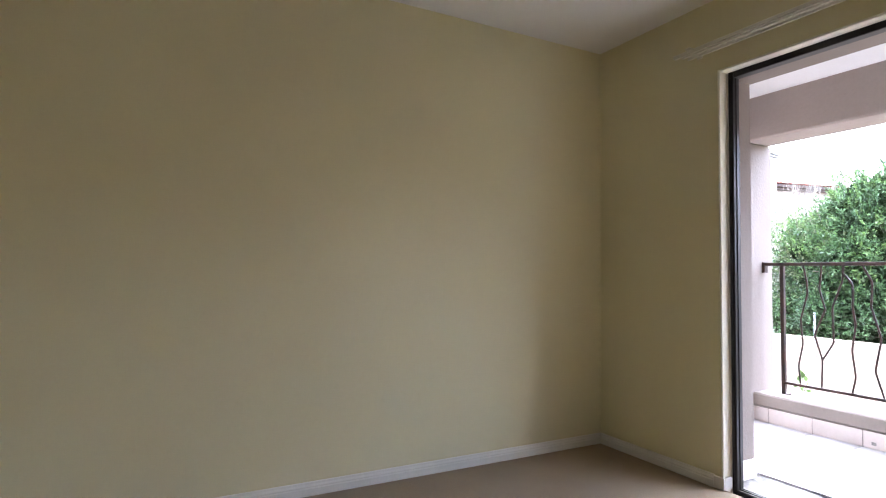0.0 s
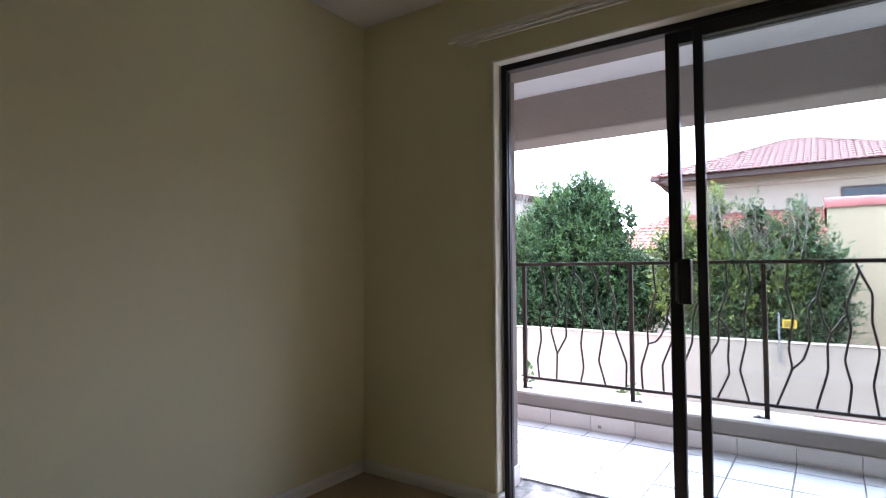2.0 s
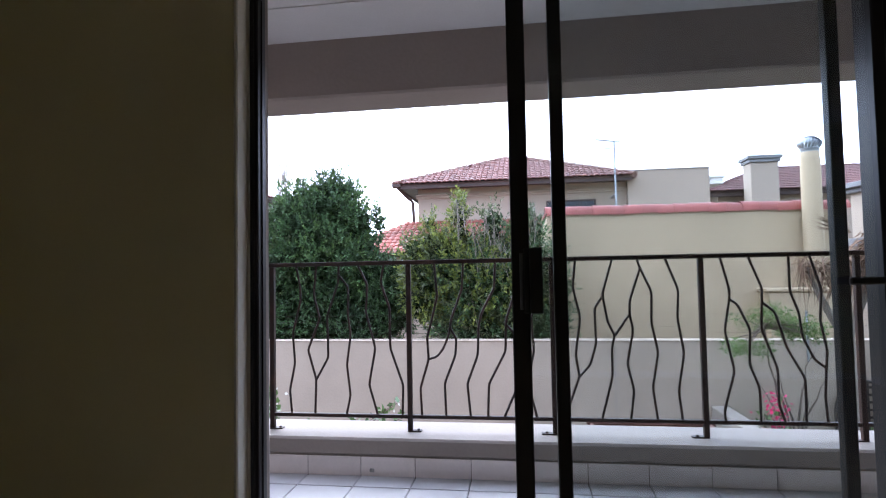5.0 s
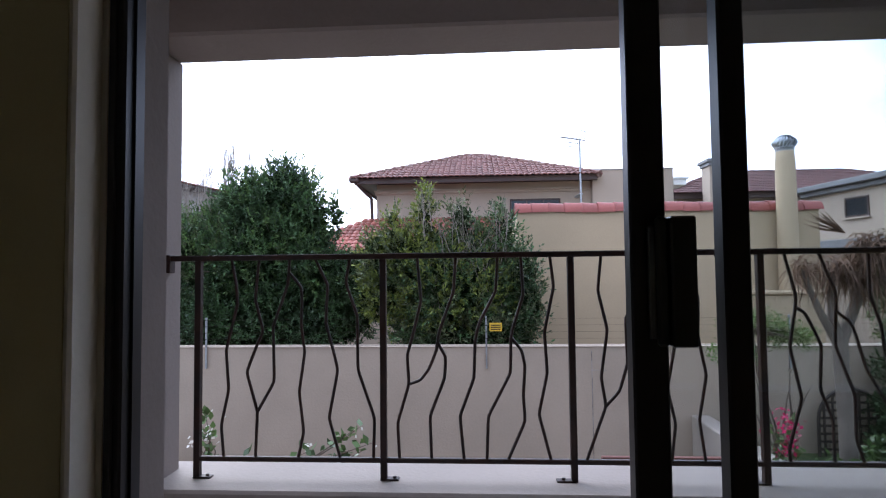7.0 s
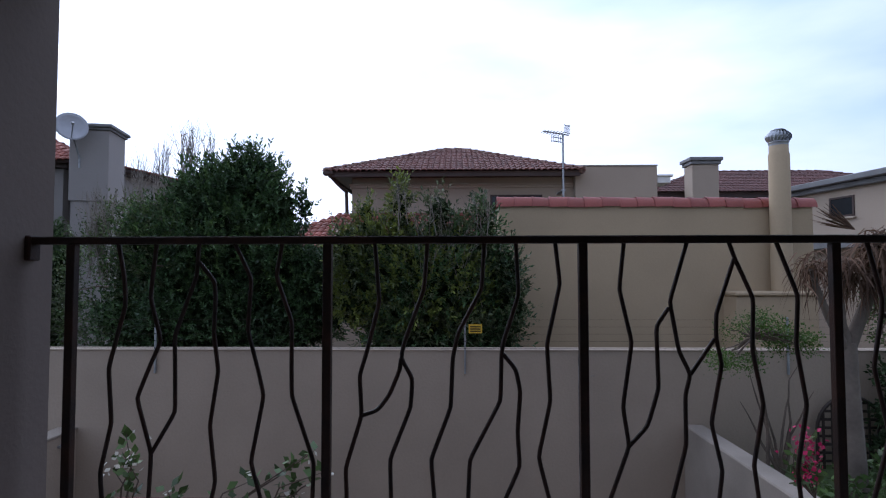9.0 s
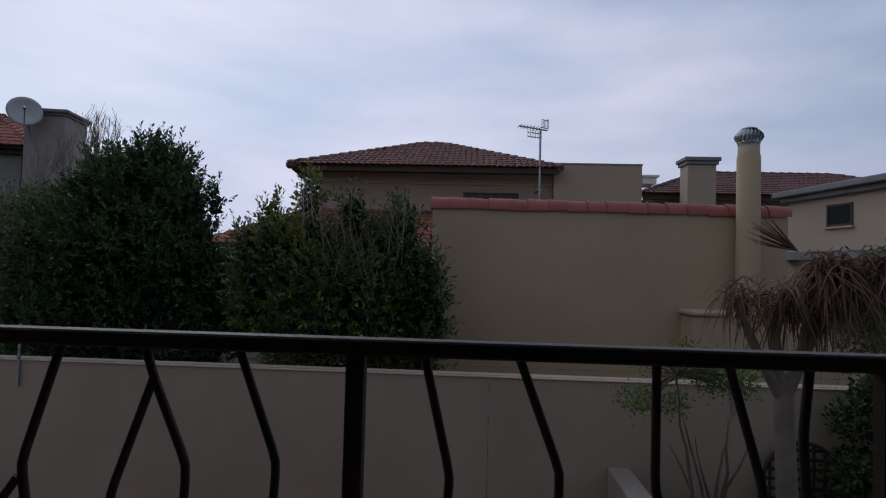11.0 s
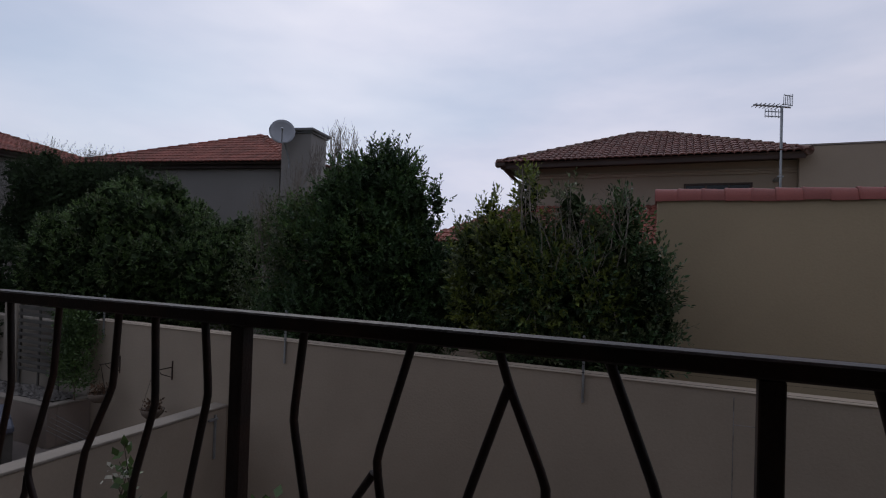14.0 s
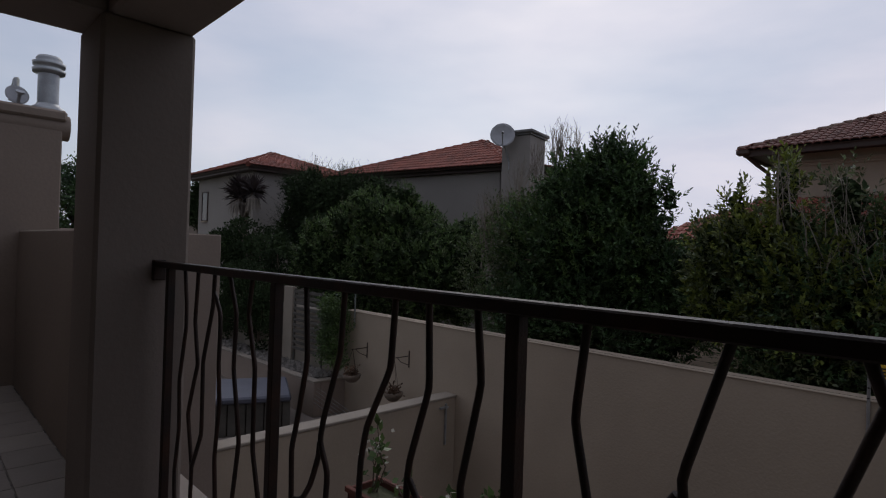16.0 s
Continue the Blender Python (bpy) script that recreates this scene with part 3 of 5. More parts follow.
BAY_2 = [
    [(.186, 1), (.205, .785), (.157, .605), (.128, .515), (.137, .37), (.075, .18), (.084, 0)],
    [(.393, 1), (.38, .83), (.304, .64), (.29, .578), (.335, .505), (.328, .40), (.248, .213), (.255, 0)],
    [(.137, .37), (.20, .39), (.245, .445), (.285, .535), (.29, .578)],
    [(.617, 1), (.605, .83), (.513, .67), (.492, .58), (.484, .40), (.407, .213), (.427, 0)],
    [(.74, 1), (.75, .81), (.69, .64), (.682, .594), (.677, .425), (.557, .213), (.547, 0)],
    [(.688, .594), (.737, .538), (.754, .46), (.742, .314), (.75, .19), (.658, 0)],
    [(.894, 1), (.911, .85), (.858, .628), (.87, .425), (.822, .224), (.882, 0)],
]
BAY_3 = [
    [(.166, 1), (.145, .83), (.192, .638), (.153, .403), (.176, .265), (.067, 0)],
    [(.176, .265), (.249, .336), (.295, .47), (.29, .695), (.34, .762)],
    [(.417, 1), (.345, .785), (.378, .605), (.422, .522), (.40, .448), (.40, .27), (.32, 0)],
    [(.422, .522), (.52, .65)],
    [(.605, .945), (.528, .74), (.526, .65), (.547, .56), (.50, .348), (.54, .18), (.513, 0)],
    [(.585, 1), (.605, .945), (.676, .795), (.668, .605), (.707, .415), (.663, .20), (.69, 0)],
    [(.772, 1), (.852, .807), (.84, .628), (.876, .415), (.832, .18), (.852, 0)],
]
BAY_4 = [
    [(.133, 1), (.188, .796), (.183, .74), (.145, .551), (.2, .305), (.124, .066), (.129, 0)],
    [(.186, .74), (.234, .712), (.312, .558), (.297, .347), (.357, .206), (.357, 0)],
    [(.317, 1), (.398, .81), (.384, .558), (.478, .319), (.475, .108), (.512, 0)],
    [(.398, .719), (.475, .663), (.542, .445), (.649, .263), (.645, 0)],
    [(.576, 1), (.576, .789), (.628, .656), (.642, .515), (.713, .375), (.784, .326)],
    [(.71, 1), (.775, .796), (.759, .614), (.794, .431), (.784, .326), (.769, .15), (.779, 0)],
    [(.857, 1), (.846, .89), (.852, .8), (.9, .6), (.87, .4), (.905, .2), (.885, 0)],
]
POSTS = [-0.637, 0.174, 0.968, 1.738, 2.487, 3.26]
RAIL_TOP, RAIL_LOW = 1.154, 0.285


def balustrade():
    t = thing("balustrade", (1.3, RAIL_Y, KERB_Z), "black wrought-iron balustrade with wavy branch-like bars on the kerb", "railing")
    part("top_rail", Shape().box(-0.775, RIGHT_END, RAIL_Y - 0.017, RAIL_Y + 0.017, RAIL_TOP - 0.024, RAIL_TOP, 0.003), IRON, t)
    part("bottom_rail", Shape().box(POSTS[0], RIGHT_END, RAIL_Y - 0.011, RAIL_Y + 0.011, RAIL_LOW - 0.014, RAIL_LOW + 0.006, 0.003), IRON, t)
    part("wall_lug", Shape().box(-0.782, -0.758, RAIL_Y - 0.024, RAIL_Y + 0.024, RAIL_TOP - 0.075, RAIL_TOP + 0.004, 0.004), IRON, t)
    for i, x in enumerate(POSTS):
        post = part("post", Shape().box(x - 0.0135, x + 0.0135, RAIL_Y - 0.0135, RAIL_Y + 0.0135, KERB_Z, RAIL_TOP - 0.024, 0.002), IRON, t)
        s = 1 if i < 2 else -1
        part("foot_plate", Shape().box(min(x, x + s * 0.06) - 0.014, max(x, x + s * 0.06) + 0.004, RAIL_Y - 0.018, RAIL_Y + 0.018, KERB_Z, KERB_Z + 0.007, 0.002).lathe(x + s * 0.045, RAIL_Y, [(0.008, KERB_Z + 0.007), (0.008, KERB_Z + 0.014), (0.0, KERB_Z + 0.015)], 6), IRON, post)
    for i, bay in enumerate((BAY_1, BAY_2, BAY_3, BAY_4, BAY_1)):
        x0, x1 = POSTS[i], POSTS[i + 1]
        for bar in bay:
            pts = [Vector((x0 + u * (x1 - x0), RAIL_Y, RAIL_LOW + w * (RAIL_TOP - 0.022 - RAIL_LOW))) for u, w in bar]
            smooth = [pts[0]]
            for a, b, c in zip(pts, pts[1:], pts[2:]):
                smooth += [b + (a - b) * min(0.25, 0.022 / max((a - b).length, 0.02)), b + ((a - b).normalized() + (c - b).normalized()) * 0.0035, b + (c - b) * min(0.25, 0.022 / max((c - b).length, 0.02))]
            smooth.append(pts[-1])
            part("bar", Shape().tube(smooth, 0.0068, 8), IRON, t)


balustrade()


# ---------------------------------------------------------------- ground and garden walls
GROUND = -2.6
structure("ground", Shape().box(-2500, 2500, -2500, 2500, GROUND - 1, GROUND), SOIL, "bare earth and lawn around the houses", "ground")
structure("yard_paving", Shape().box(PARTY, 3.5, 1.7, 6.85, GROUND, GROUND + 0.03), PAVING, "grey-beige paving of the small walled yard", "paving")
structure("garden_bed_east", Shape().box(3.7, 9.5, 0.0, 6.85, GROUND, -1.35), GRASS, "raised lawn beside the palm", "lawn")
structure("garden_bed_west", Shape().box(-13.0, PARTY - 0.25, 3.3, 6.85, GROUND, -1.85), PAVING, "paved neighbouring patio", "patio")
WALL_Y0, WALL_Y1 = 6.85, 7.07
bw = structure("boundary_wall", Shape().box(-7.2, 10.0, WALL_Y0, WALL_Y1, GROUND, 0.046), WALL_OUT, "long plastered boundary wall behind the yard", "garden wall")
structure("boundary_coping", Shape().box(-7.2, 10.0, WALL_Y0 - 0.012, WALL_Y1 + 0.01, 0.046, 0.06, 0.004), WALL_OUT, "pale weathered coping on the boundary wall", "coping")
structure("wall_joint", Shape().box(2.12, 2.128, WALL_Y0 - 0.004, WALL_Y0 + 0.002, GROUND, -0.002).box(2.12, 2.32, WALL_Y0 - 0.004, WALL_Y0 + 0.002, -0.268, -0.262), GROUT, "dark settlement joint in the boundary wall", "wall joint")
structure("partition_east", Shape().box(3.42, 3.66, 1.8, WALL_Y0, GROUND, -0.86, 0.015), COPING, "low pale garden partition wall", "garden wall")
structure("partition_west", Shape().box(PARTY - 0.22, PARTY, 3.22, WALL_Y0, GROUND, -0.96, 0.012), WALL_OUT, "plastered partition wall between the yards", "garden wall")
structure("partition_coping", Shape().box(PARTY - 0.235, PARTY + 0.015, 3.22, WALL_Y0, -0.96, -0.925, 0.008), COPING, "pale rounded coping on the partition wall", "coping")
# the front's shade is put into its colour: darker plaster below the pale top
structure("raised_bed_wall", Shape().box(-7.3, -7.16, 6.321, WALL_Y0, -1.85, -1.23, 0.01).box(-12.5, -7.16, 6.18, 6.32, -1.85, -1.23, 0.01), PARTY_PLASTER, "low wall of a raised planting bed", "garden wall")
structure("raised_bed_coping", Shape().box(-12.5, -7.14, 6.17, 6.33, -1.229, -1.195, 0.008).box(-7.31, -7.14, 6.331, WALL_Y0, -1.229, -1.195, 0.008), COPING, "pale coping on the raised bed wall", "coping")
structure("planter_wall", Shape().box(-1.55, 2.6, 2.95, 3.3, GROUND, -0.59, 0.01), WALL_OUT, "narrow plastered wall carrying the planters", "garden wall")
structure("west_house_wall", Shape().box(-13.2, -7.2, WALL_Y0 + 0.05, WALL_Y1 + 0.05, GROUND, -0.05, 0.01).box(-9.52, -9.14, 6.8, 6.9, -1.2, 0.36, 0.01), COPING, "white plastered garden wall with a pillar", "garden wall")


def electric_fence():
    t = thing("electric_fence", (0.7, WALL_Y0, 0.03), "thin electric fence wires on short posts along the wall", "electric fence")
    xs = (-6.9, -3.25, 0.7, 4.72, 8.5)
    for x in xs:
        part("fence_post", Shape().box(x - 0.012, x + 0.012, WALL_Y0 - 0.03, WALL_Y0 - 0.005, -0.24, 0.47, 0.002), GREY_METAL, t)
        for k in range(5):
            part("insulator", Shape().tube([(x, WALL_Y0 - 0.04, 0.08 + k * 0.09), (x, WALL_Y0 - 0.03, 0.08 + k * 0.09)], 0.008, 6), BLACK, t)
    for k in range(5):
        part("wire", Shape().tube([(x, WALL_Y0 - 0.036, 0.08 + k * 0.09) for x in xs], 0.0016, 4), IRON, t)
    sign = part("warning_sign", Shape().box(0.745, 0.915, WALL_Y0 - 0.044, WALL_Y0 - 0.038, 0.27, 0.385, 0.001), YELLOW, t, "small yellow warning sign")
    for z in (0.352, 0.324, 0.296):
        part("text_bar", Shape().box(0.765, 0.895, WALL_Y0 - 0.046, WALL_Y0 - 0.0441, z - 0.007, z + 0.007), BLACK, sign, "dark illegible line")


electric_fence()


# ---------------------------------------------------------------- houses
def tile_shape(w=0.21, ln=0.36):
    """One barrel tile, lying along +y (up the slope), its lower end lifted."""
    s = Shape()
    n = 5
    vs = []
    for end, lift in ((0.0, 0.028), (ln, 0.004)):
        for k in range(n + 1):
            a = math.pi * k / n
            vs.append((-math.cos(a) * w * 0.5, end, lift + math.sin(a) * w * 0.30))
    fs = [(k, k + 1, n + 2 + k, n + 1 + k) for k in range(n)]
    m = len(vs)
    vs += [(x, y, z - 0.03) for x, y, z in vs[:n + 1]]
    fs += [(k, m + k, m + k + 1, k + 1) for k in range(n)]
    return s.add(vs, fs, False)


def inside(p, poly):
    hit = False
    for (x0, y0), (x1, y1) in zip(poly, poly[1:] + poly[:1]):
        if (y0 > p[1]) != (y1 > p[1]) and p[0] < (x1 - x0) * (p[1] - y0) / (y1 - y0) + x0:
            hit = not hit
    return hit


def roof_slope(corners, parent, material, single=None, w=0.17, ln=0.31):
    """Tiles on one roof slope; corners from the eave's left round the slope. single: shared tile mesh for tiles as parts."""
    a, b = Vector(corners[0]), Vector(corners[1])
    ex = (b - a).normalized()
    nz = ex.cross(Vector(corners[2]) - b).normalized()
    if nz.z < 0:
        nz = -nz
    ey = nz.cross(ex)
    flat = [((Vector(c) - a).dot(ex), (Vector(c) - a).dot(ey)) for c in corners]
    wid, high = max(p[0] for p in flat), max(p[1] for p in flat)
    low = min(p[0] for p in flat)
    base = Shape().add([Vector(c) - nz * 0.0 for c in corners] + [Vector(c) - nz * 0.08 for c in corners], [tuple(range(len(corners))), tuple(range(len(corners), 2 * len(corners)))[::-1]] + [(i, (i + 1) % len(corners), len(corners) + (i + 1) % len(corners), len(corners) + i) for i in range(len(corners))])
    deck = part("roof_deck", base, FASCIA, parent)
    field = Shape()
    one = tile_shape(w * 1.04, ln + 0.05)
    top = parent
    while top.parent:
        top = top.parent
    y = -0.06
    while y < high:
        x = low + w / 2
        while x < wid:
            if inside((x, max(y + ln * 0.4, 0.02)), flat):
                m = Matrix((ex, ey, nz)).transposed().to_4x4()
                m.translation = a + ex * x + ey * y + nz * (0.004 + random.uniform(0, 0.006))
                if single:
                    piece("roof_tile", single, deck, Matrix.Translation(-top.location) @ m)
                else:
                    field.add([m @ Vector(p) for p in one.v], one.f)
            x += w
        y += ln
    if field.f:
        part("tile_field", field, material, deck, "", "stuff")
    return deck


def ridge_tiles(shape, p, q, r=0.11):
    p, q = Vector(p), Vector(q)
    n = max(2, int((q - p).length / 0.34))
    for i in range(n):
        a, b = p.lerp(q, i / n), p.lerp(q, (i + 1.1) / n)
        shape.tube([a + Vector((0, 0, 0.015)), b - Vector((0, 0, 0.005))], [r, r * 0.86], 8)


TILE_MESH = mesh_only("roof_tile", tile_shape(0.177, 0.36), ROOF_TILE)


def hip_roof(parent, x0, x1, y0, y1, z, zr, ridge, material, m, single=None, faces="fblr"):
    """A hip roof on a rectangle in the house's own plan, m placing it; ridge: inset of the ridge's ends."""
    yc = (y0 + y1) / 2
    A, B, C, D = (x0, y0, z), (x1, y0, z), (x1, y1, z), (x0, y1, z)
    ra, rb = ridge if isinstance(ridge, tuple) else (ridge, ridge)
    P, Q = (x0 + ra, yc, zr), (x1 - rb, yc, zr)
    A, B, C, D, P, Q = [m @ Vector(v) for v in (A, B, C, D, P, Q)]
    if "f" in faces:
        roof_slope([A, B, Q, P], parent, material, single)
    if "r" in faces:
        roof_slope([B, C, Q], parent, material)
    if "l" in faces:
        roof_slope([D, A, P], parent, material)
    if "b" in faces:
        roof_slope([C, D, P, Q], parent, material)
    s = Shape()
    for p, q in ((A, P), (B, Q), (C, Q), (D, P), (P, Q)):
        ridge_tiles(s, p, q)
    part("ridge_tiles", s, RIDGE_TILE if material is ROOF_FIELD else material, parent, "", "stuff")


def placed_box(s, m, x0, x1, y0, y1, z0, z1, c=0.0):
    s.box(x0, x1, y0, y1, z0, z1, c, m)
    return s


def window_part(parent, m, x0, x1, z0, z1, y, bars=1):
    """A window in the wall plane y of the house's own plan."""
    s = Shape()
    for a, b, c, d in ((x0, x0 + 0.05, z0, z1), (x1 - 0.05, x1, z0, z1), (x0 + 0.05, x1 - 0.05, z0, z0 + 0.05), (x0 + 0.05, x1 - 0.05, z1 - 0.05, z1)):
        s.box(a, b, y - 0.03, y + 0.04, c, d, 0.004, m)
    for k in range(bars):
        x = x0 + (x1 - x0) * (k + 1) / (bars + 1)
        s.box(x - 0.02, x + 0.02, y - 0.025, y + 0.03, z0 + 0.05, z1 - 0.05, 0.002, m)
    w = part("window", s, FASCIA, parent, "dark brown window frame")
    part("pane", Shape().box(x0 + 0.05, x1 - 0.05, y - 0.01, y + 0.0, z0 + 0.05, z1 - 0.05, 0, m), WINDOW_DARK, w)
    part("sill", Shape().box(x0 - 0.04, x1 + 0.04, y - 0.07, y + 0.02, z0 - 0.05, z0 - 0.001, 0.006, m), WALL_HOUSE, w)


def main_house():
    t = thing("house", (1.5, 17.5, GROUND), "two-storey beige house with a brown tiled hip roof", "house")
    I = Matrix.Identity(4)
    part("wall", Shape().box(-2.45, 4.05, 15.95, 21.7, GROUND, 3.85), WALL_HOUSE, t)
    part("cornice_band", Shape().box(-2.5, 4.05, 15.9, 15.96, 3.5, 3.57, 0.01).box(-2.52, 4.05, 15.87, 15.96, 3.57, 3.63, 0.01).box(-2.51, -2.44, 15.96, 21.6, 3.5, 3.63, 0.01), WALL_HOUSE, t)
    part("fascia", Shape().box(-3.02, 4.12, 15.32, 15.38, 3.74, 3.87, 0.01).box(-3.02, -2.96, 15.38, 22.3, 3.74, 3.87, 0.01).box(-3.0, 4.1, 15.38, 22.3, 3.81, 3.85), FASCIA, t)
    part("gutter_outlet", Shape().box(-3.16, -2.86, 15.22, 15.42, 3.78, 3.93, 0.04).tube([(-2.98, 15.4, 3.8), (-2.8, 15.7, 3.58), (-2.6, 15.85, 3.38), (-2.56, 15.9, 2.0)], 0.05, 8), FASCIA, t)
    hip_roof(t, -3.1, 4.2, 15.3, 22.6, 3.89, 5.27, 3.3, ROOF_FIELD, I, TILE_MESH, "flr")
    part("parapet_block", Shape().box(4.05, 6.4, 15.7, 20.2, GROUND, 4.08, 0.01), WALL_HOUSE, t, "flat-roofed beige block beside the hip roof")
    part("block_coping", Shape().box(4.03, 6.42, 15.68, 20.22, 4.08, 4.12, 0.008), WALL_LEFT, t)
    part("canopy", Shape().box(6.42, 6.86, 15.7, 16.6, 3.78, 3.84, 0.008).box(6.42, 6.8, 15.75, 16.5, 3.6, 3.78, 0.01), WHITE, t, "small white canopy edge")
    window_part(t, I, 1.62, 3.14, 2.5, 3.3, 15.95, 2)
    part("annex_wall", Shape().box(-4.05, 1.7, 13.4, 15.94, GROUND, 1.62), WALL_HOUSE, t)
    roof_slope([(-4.4, 13.0, 1.62), (2.0, 13.0, 1.62), (2.0, 15.94, 2.74), (-2.75, 15.94, 2.74)], t, ROOF_ORANGE)
    return t


main_house()


def aerial():
    x, y = 3.62, 15.25
    t = thing("tv_aerial", (x, y, 2.9), "metal television aerial on a pole against the house", "aerial")
    part("pole", Shape().tube([(x, y, 2.85), (x, y, 4.92)], 0.03, 8), GREY_METAL, t)
    part("clamp", Shape().box(x - 0.06, x + 0.06, y - 0.04, y + 0.71, 3.3, 3.34, 0.005).box(x - 0.06, x + 0.06, y - 0.04, y + 0.71, 2.98, 3.02, 0.005), GREY_METAL, t)
    part("boom", Shape().tube([(x - 0.58, y - 0.12, 4.97), (x + 0.18, y + 0.05, 4.89)], 0.02, 6), GREY_METAL, t)
    for k in range(7):
        u = k / 6
        c = Vector((x - 0.56 + 0.5 * u, y - 0.11 + 0.11 * u, 4.965 - 0.05 * u))
        d = Vector((0.06, -0.22, 0.0)) * (0.7 + 0.35 * u)
        part("element", Shape().tube([c - d, c + d], 0.011, 5), GREY_METAL, t)
    for top in (0, 1):
        s = Shape()
        z0, z1 = (4.91, 5.21) if top else (4.67, 4.87)
        x0, x1 = (x + 0.02, x + 0.22) if top else (x - 0.34, x + 0.02)
        for k in range(6):
            xx = x0 + (x1 - x0) * k / 5
            s.tube([(xx, y - 0.1 + 0.04 * k, z0 + (0.05 * k / 5 if top else 0)), (xx, y - 0.1 + 0.04 * k, z1 - (0.1 * (1 - k / 5) if top else 0))], 0.010, 4)
        for z in (z0 + 0.03, z1 - 0.06):
            s.tube([(x0, y - 0.1, z), (x1, y + 0.1, z)], 0.014, 4)
        part("reflector_grid", s, GREY_METAL, t)


aerial()


def garage():
    t = thing("outbuilding", (3.9, 11.0, GROUND), "sand-coloured outbuilding with a red barrel-tile coping", "outbuilding")
    part("wall", Shape().box(1.30, 6.42, 8.92, 14.2, GROUND, 2.135, 0.01), WALL_GARAGE, t)
    part("chimney_base", Shape().box(4.94, 6.2, 8.5, 8.93, GROUND, 0.66, 0.015).box(4.9, 6.24, 8.46, 8.93, 0.66, 0.73, 0.02), WALL_GARAGE, t)
    part("chimney_shaft", Shape().lathe(5.79, 8.74, [(0.158, 0.72), (0.155, 1.9), (0.153, 2.92), (0.142, 2.94), (0.14, 3.06), (0.0, 3.06)], 28), WALL_GARAGE, t, "round sand-plastered flue shaft")
    cx, cy, z0 = 5.79, 8.74, 3.06
    cowl = part("turbine_cowl", Shape().lathe(cx, cy, [(0.142, z0), (0.142, z0 + 0.04), (0.152, z0 + 0.05), (0.152, z0 + 0.06), (0.11, z0 + 0.07), (0.11, z0 + 0.2), (0.0, z0 + 0.25)], 24), GREY_METAL, t, "galvanised turbine ventilator")
    for k in range(20):
        s = Shape()
        pts, rim = [], []
        for i in range(7):
            u = i / 6
            a = 2 * math.pi * (k + 1.4 * u) / 20
            r = 0.145 + 0.06 * math.sin(math.pi * u) - 0.06 * u * u
            pts.append((cx + r * math.cos(a), cy + r * math.sin(a), z0 + 0.06 + 0.2 * u))
            a += 0.22
            r -= 0.016
            rim.append((cx + r * math.cos(a), cy + r * math.sin(a), z0 + 0.06 + 0.2 * u))
        s.add(pts + rim, [(i, i + 1, 8 + i, 7 + i) for i in range(6)], True)
        part("vane", s, GREY_METAL, cowl)
    part("cowl_cap", Shape().lathe(cx, cy, [(0.10, z0 + 0.245), (0.11, z0 + 0.255), (0.07, z0 + 0.275), (0.0, z0 + 0.285)], 20), GREY_METAL, cowl)
    # coping of barrel tiles along the front edge
    s = Shape()
    n, ln, r = 8, 0.288, 0.145
    vs = []
    for e, q in ((0.0, r), (0.03, r * 1.04), (0.06, r), (ln + 0.03, r * 0.93)):
        for k in range(n + 1):
            a = math.pi * k / n
            vs.append((e, -math.cos(a) * q * 1.12, math.sin(a) * q * 1.25))
    fs = [(i * (n + 1) + k, i * (n + 1) + k + 1, (i + 1) * (n + 1) + k + 1, (i + 1) * (n + 1) + k) for i in range(3) for k in range(n)]
    fs.append(tuple(range(n + 1)))
    s.add(vs, fs, True)
    me = mesh_only("coping_tile", s, COPING_TILE)
    x = 1.27
    while x < 6.3:
        piece("coping_tile", me, t, Matrix.Translation(Vector((x, 9.04, 2.122 - 0.009 * (x - 1.24))) - t.location) @ pose(0, 0, random.uniform(-0.008, 0.008), random.uniform(-2.5, 2.5), random.uniform(-1.6, 1.6), random.uniform(-1.8, 1.8)))
        x += ln
    y = 9.3
    while y < 13.8:
        piece("coping_tile", me, t, Matrix.Translation(Vector((1.42, y, 2.122)) - t.location) @ pose(0, 0, 0, 0, 0, 90))
        y += ln


garage()


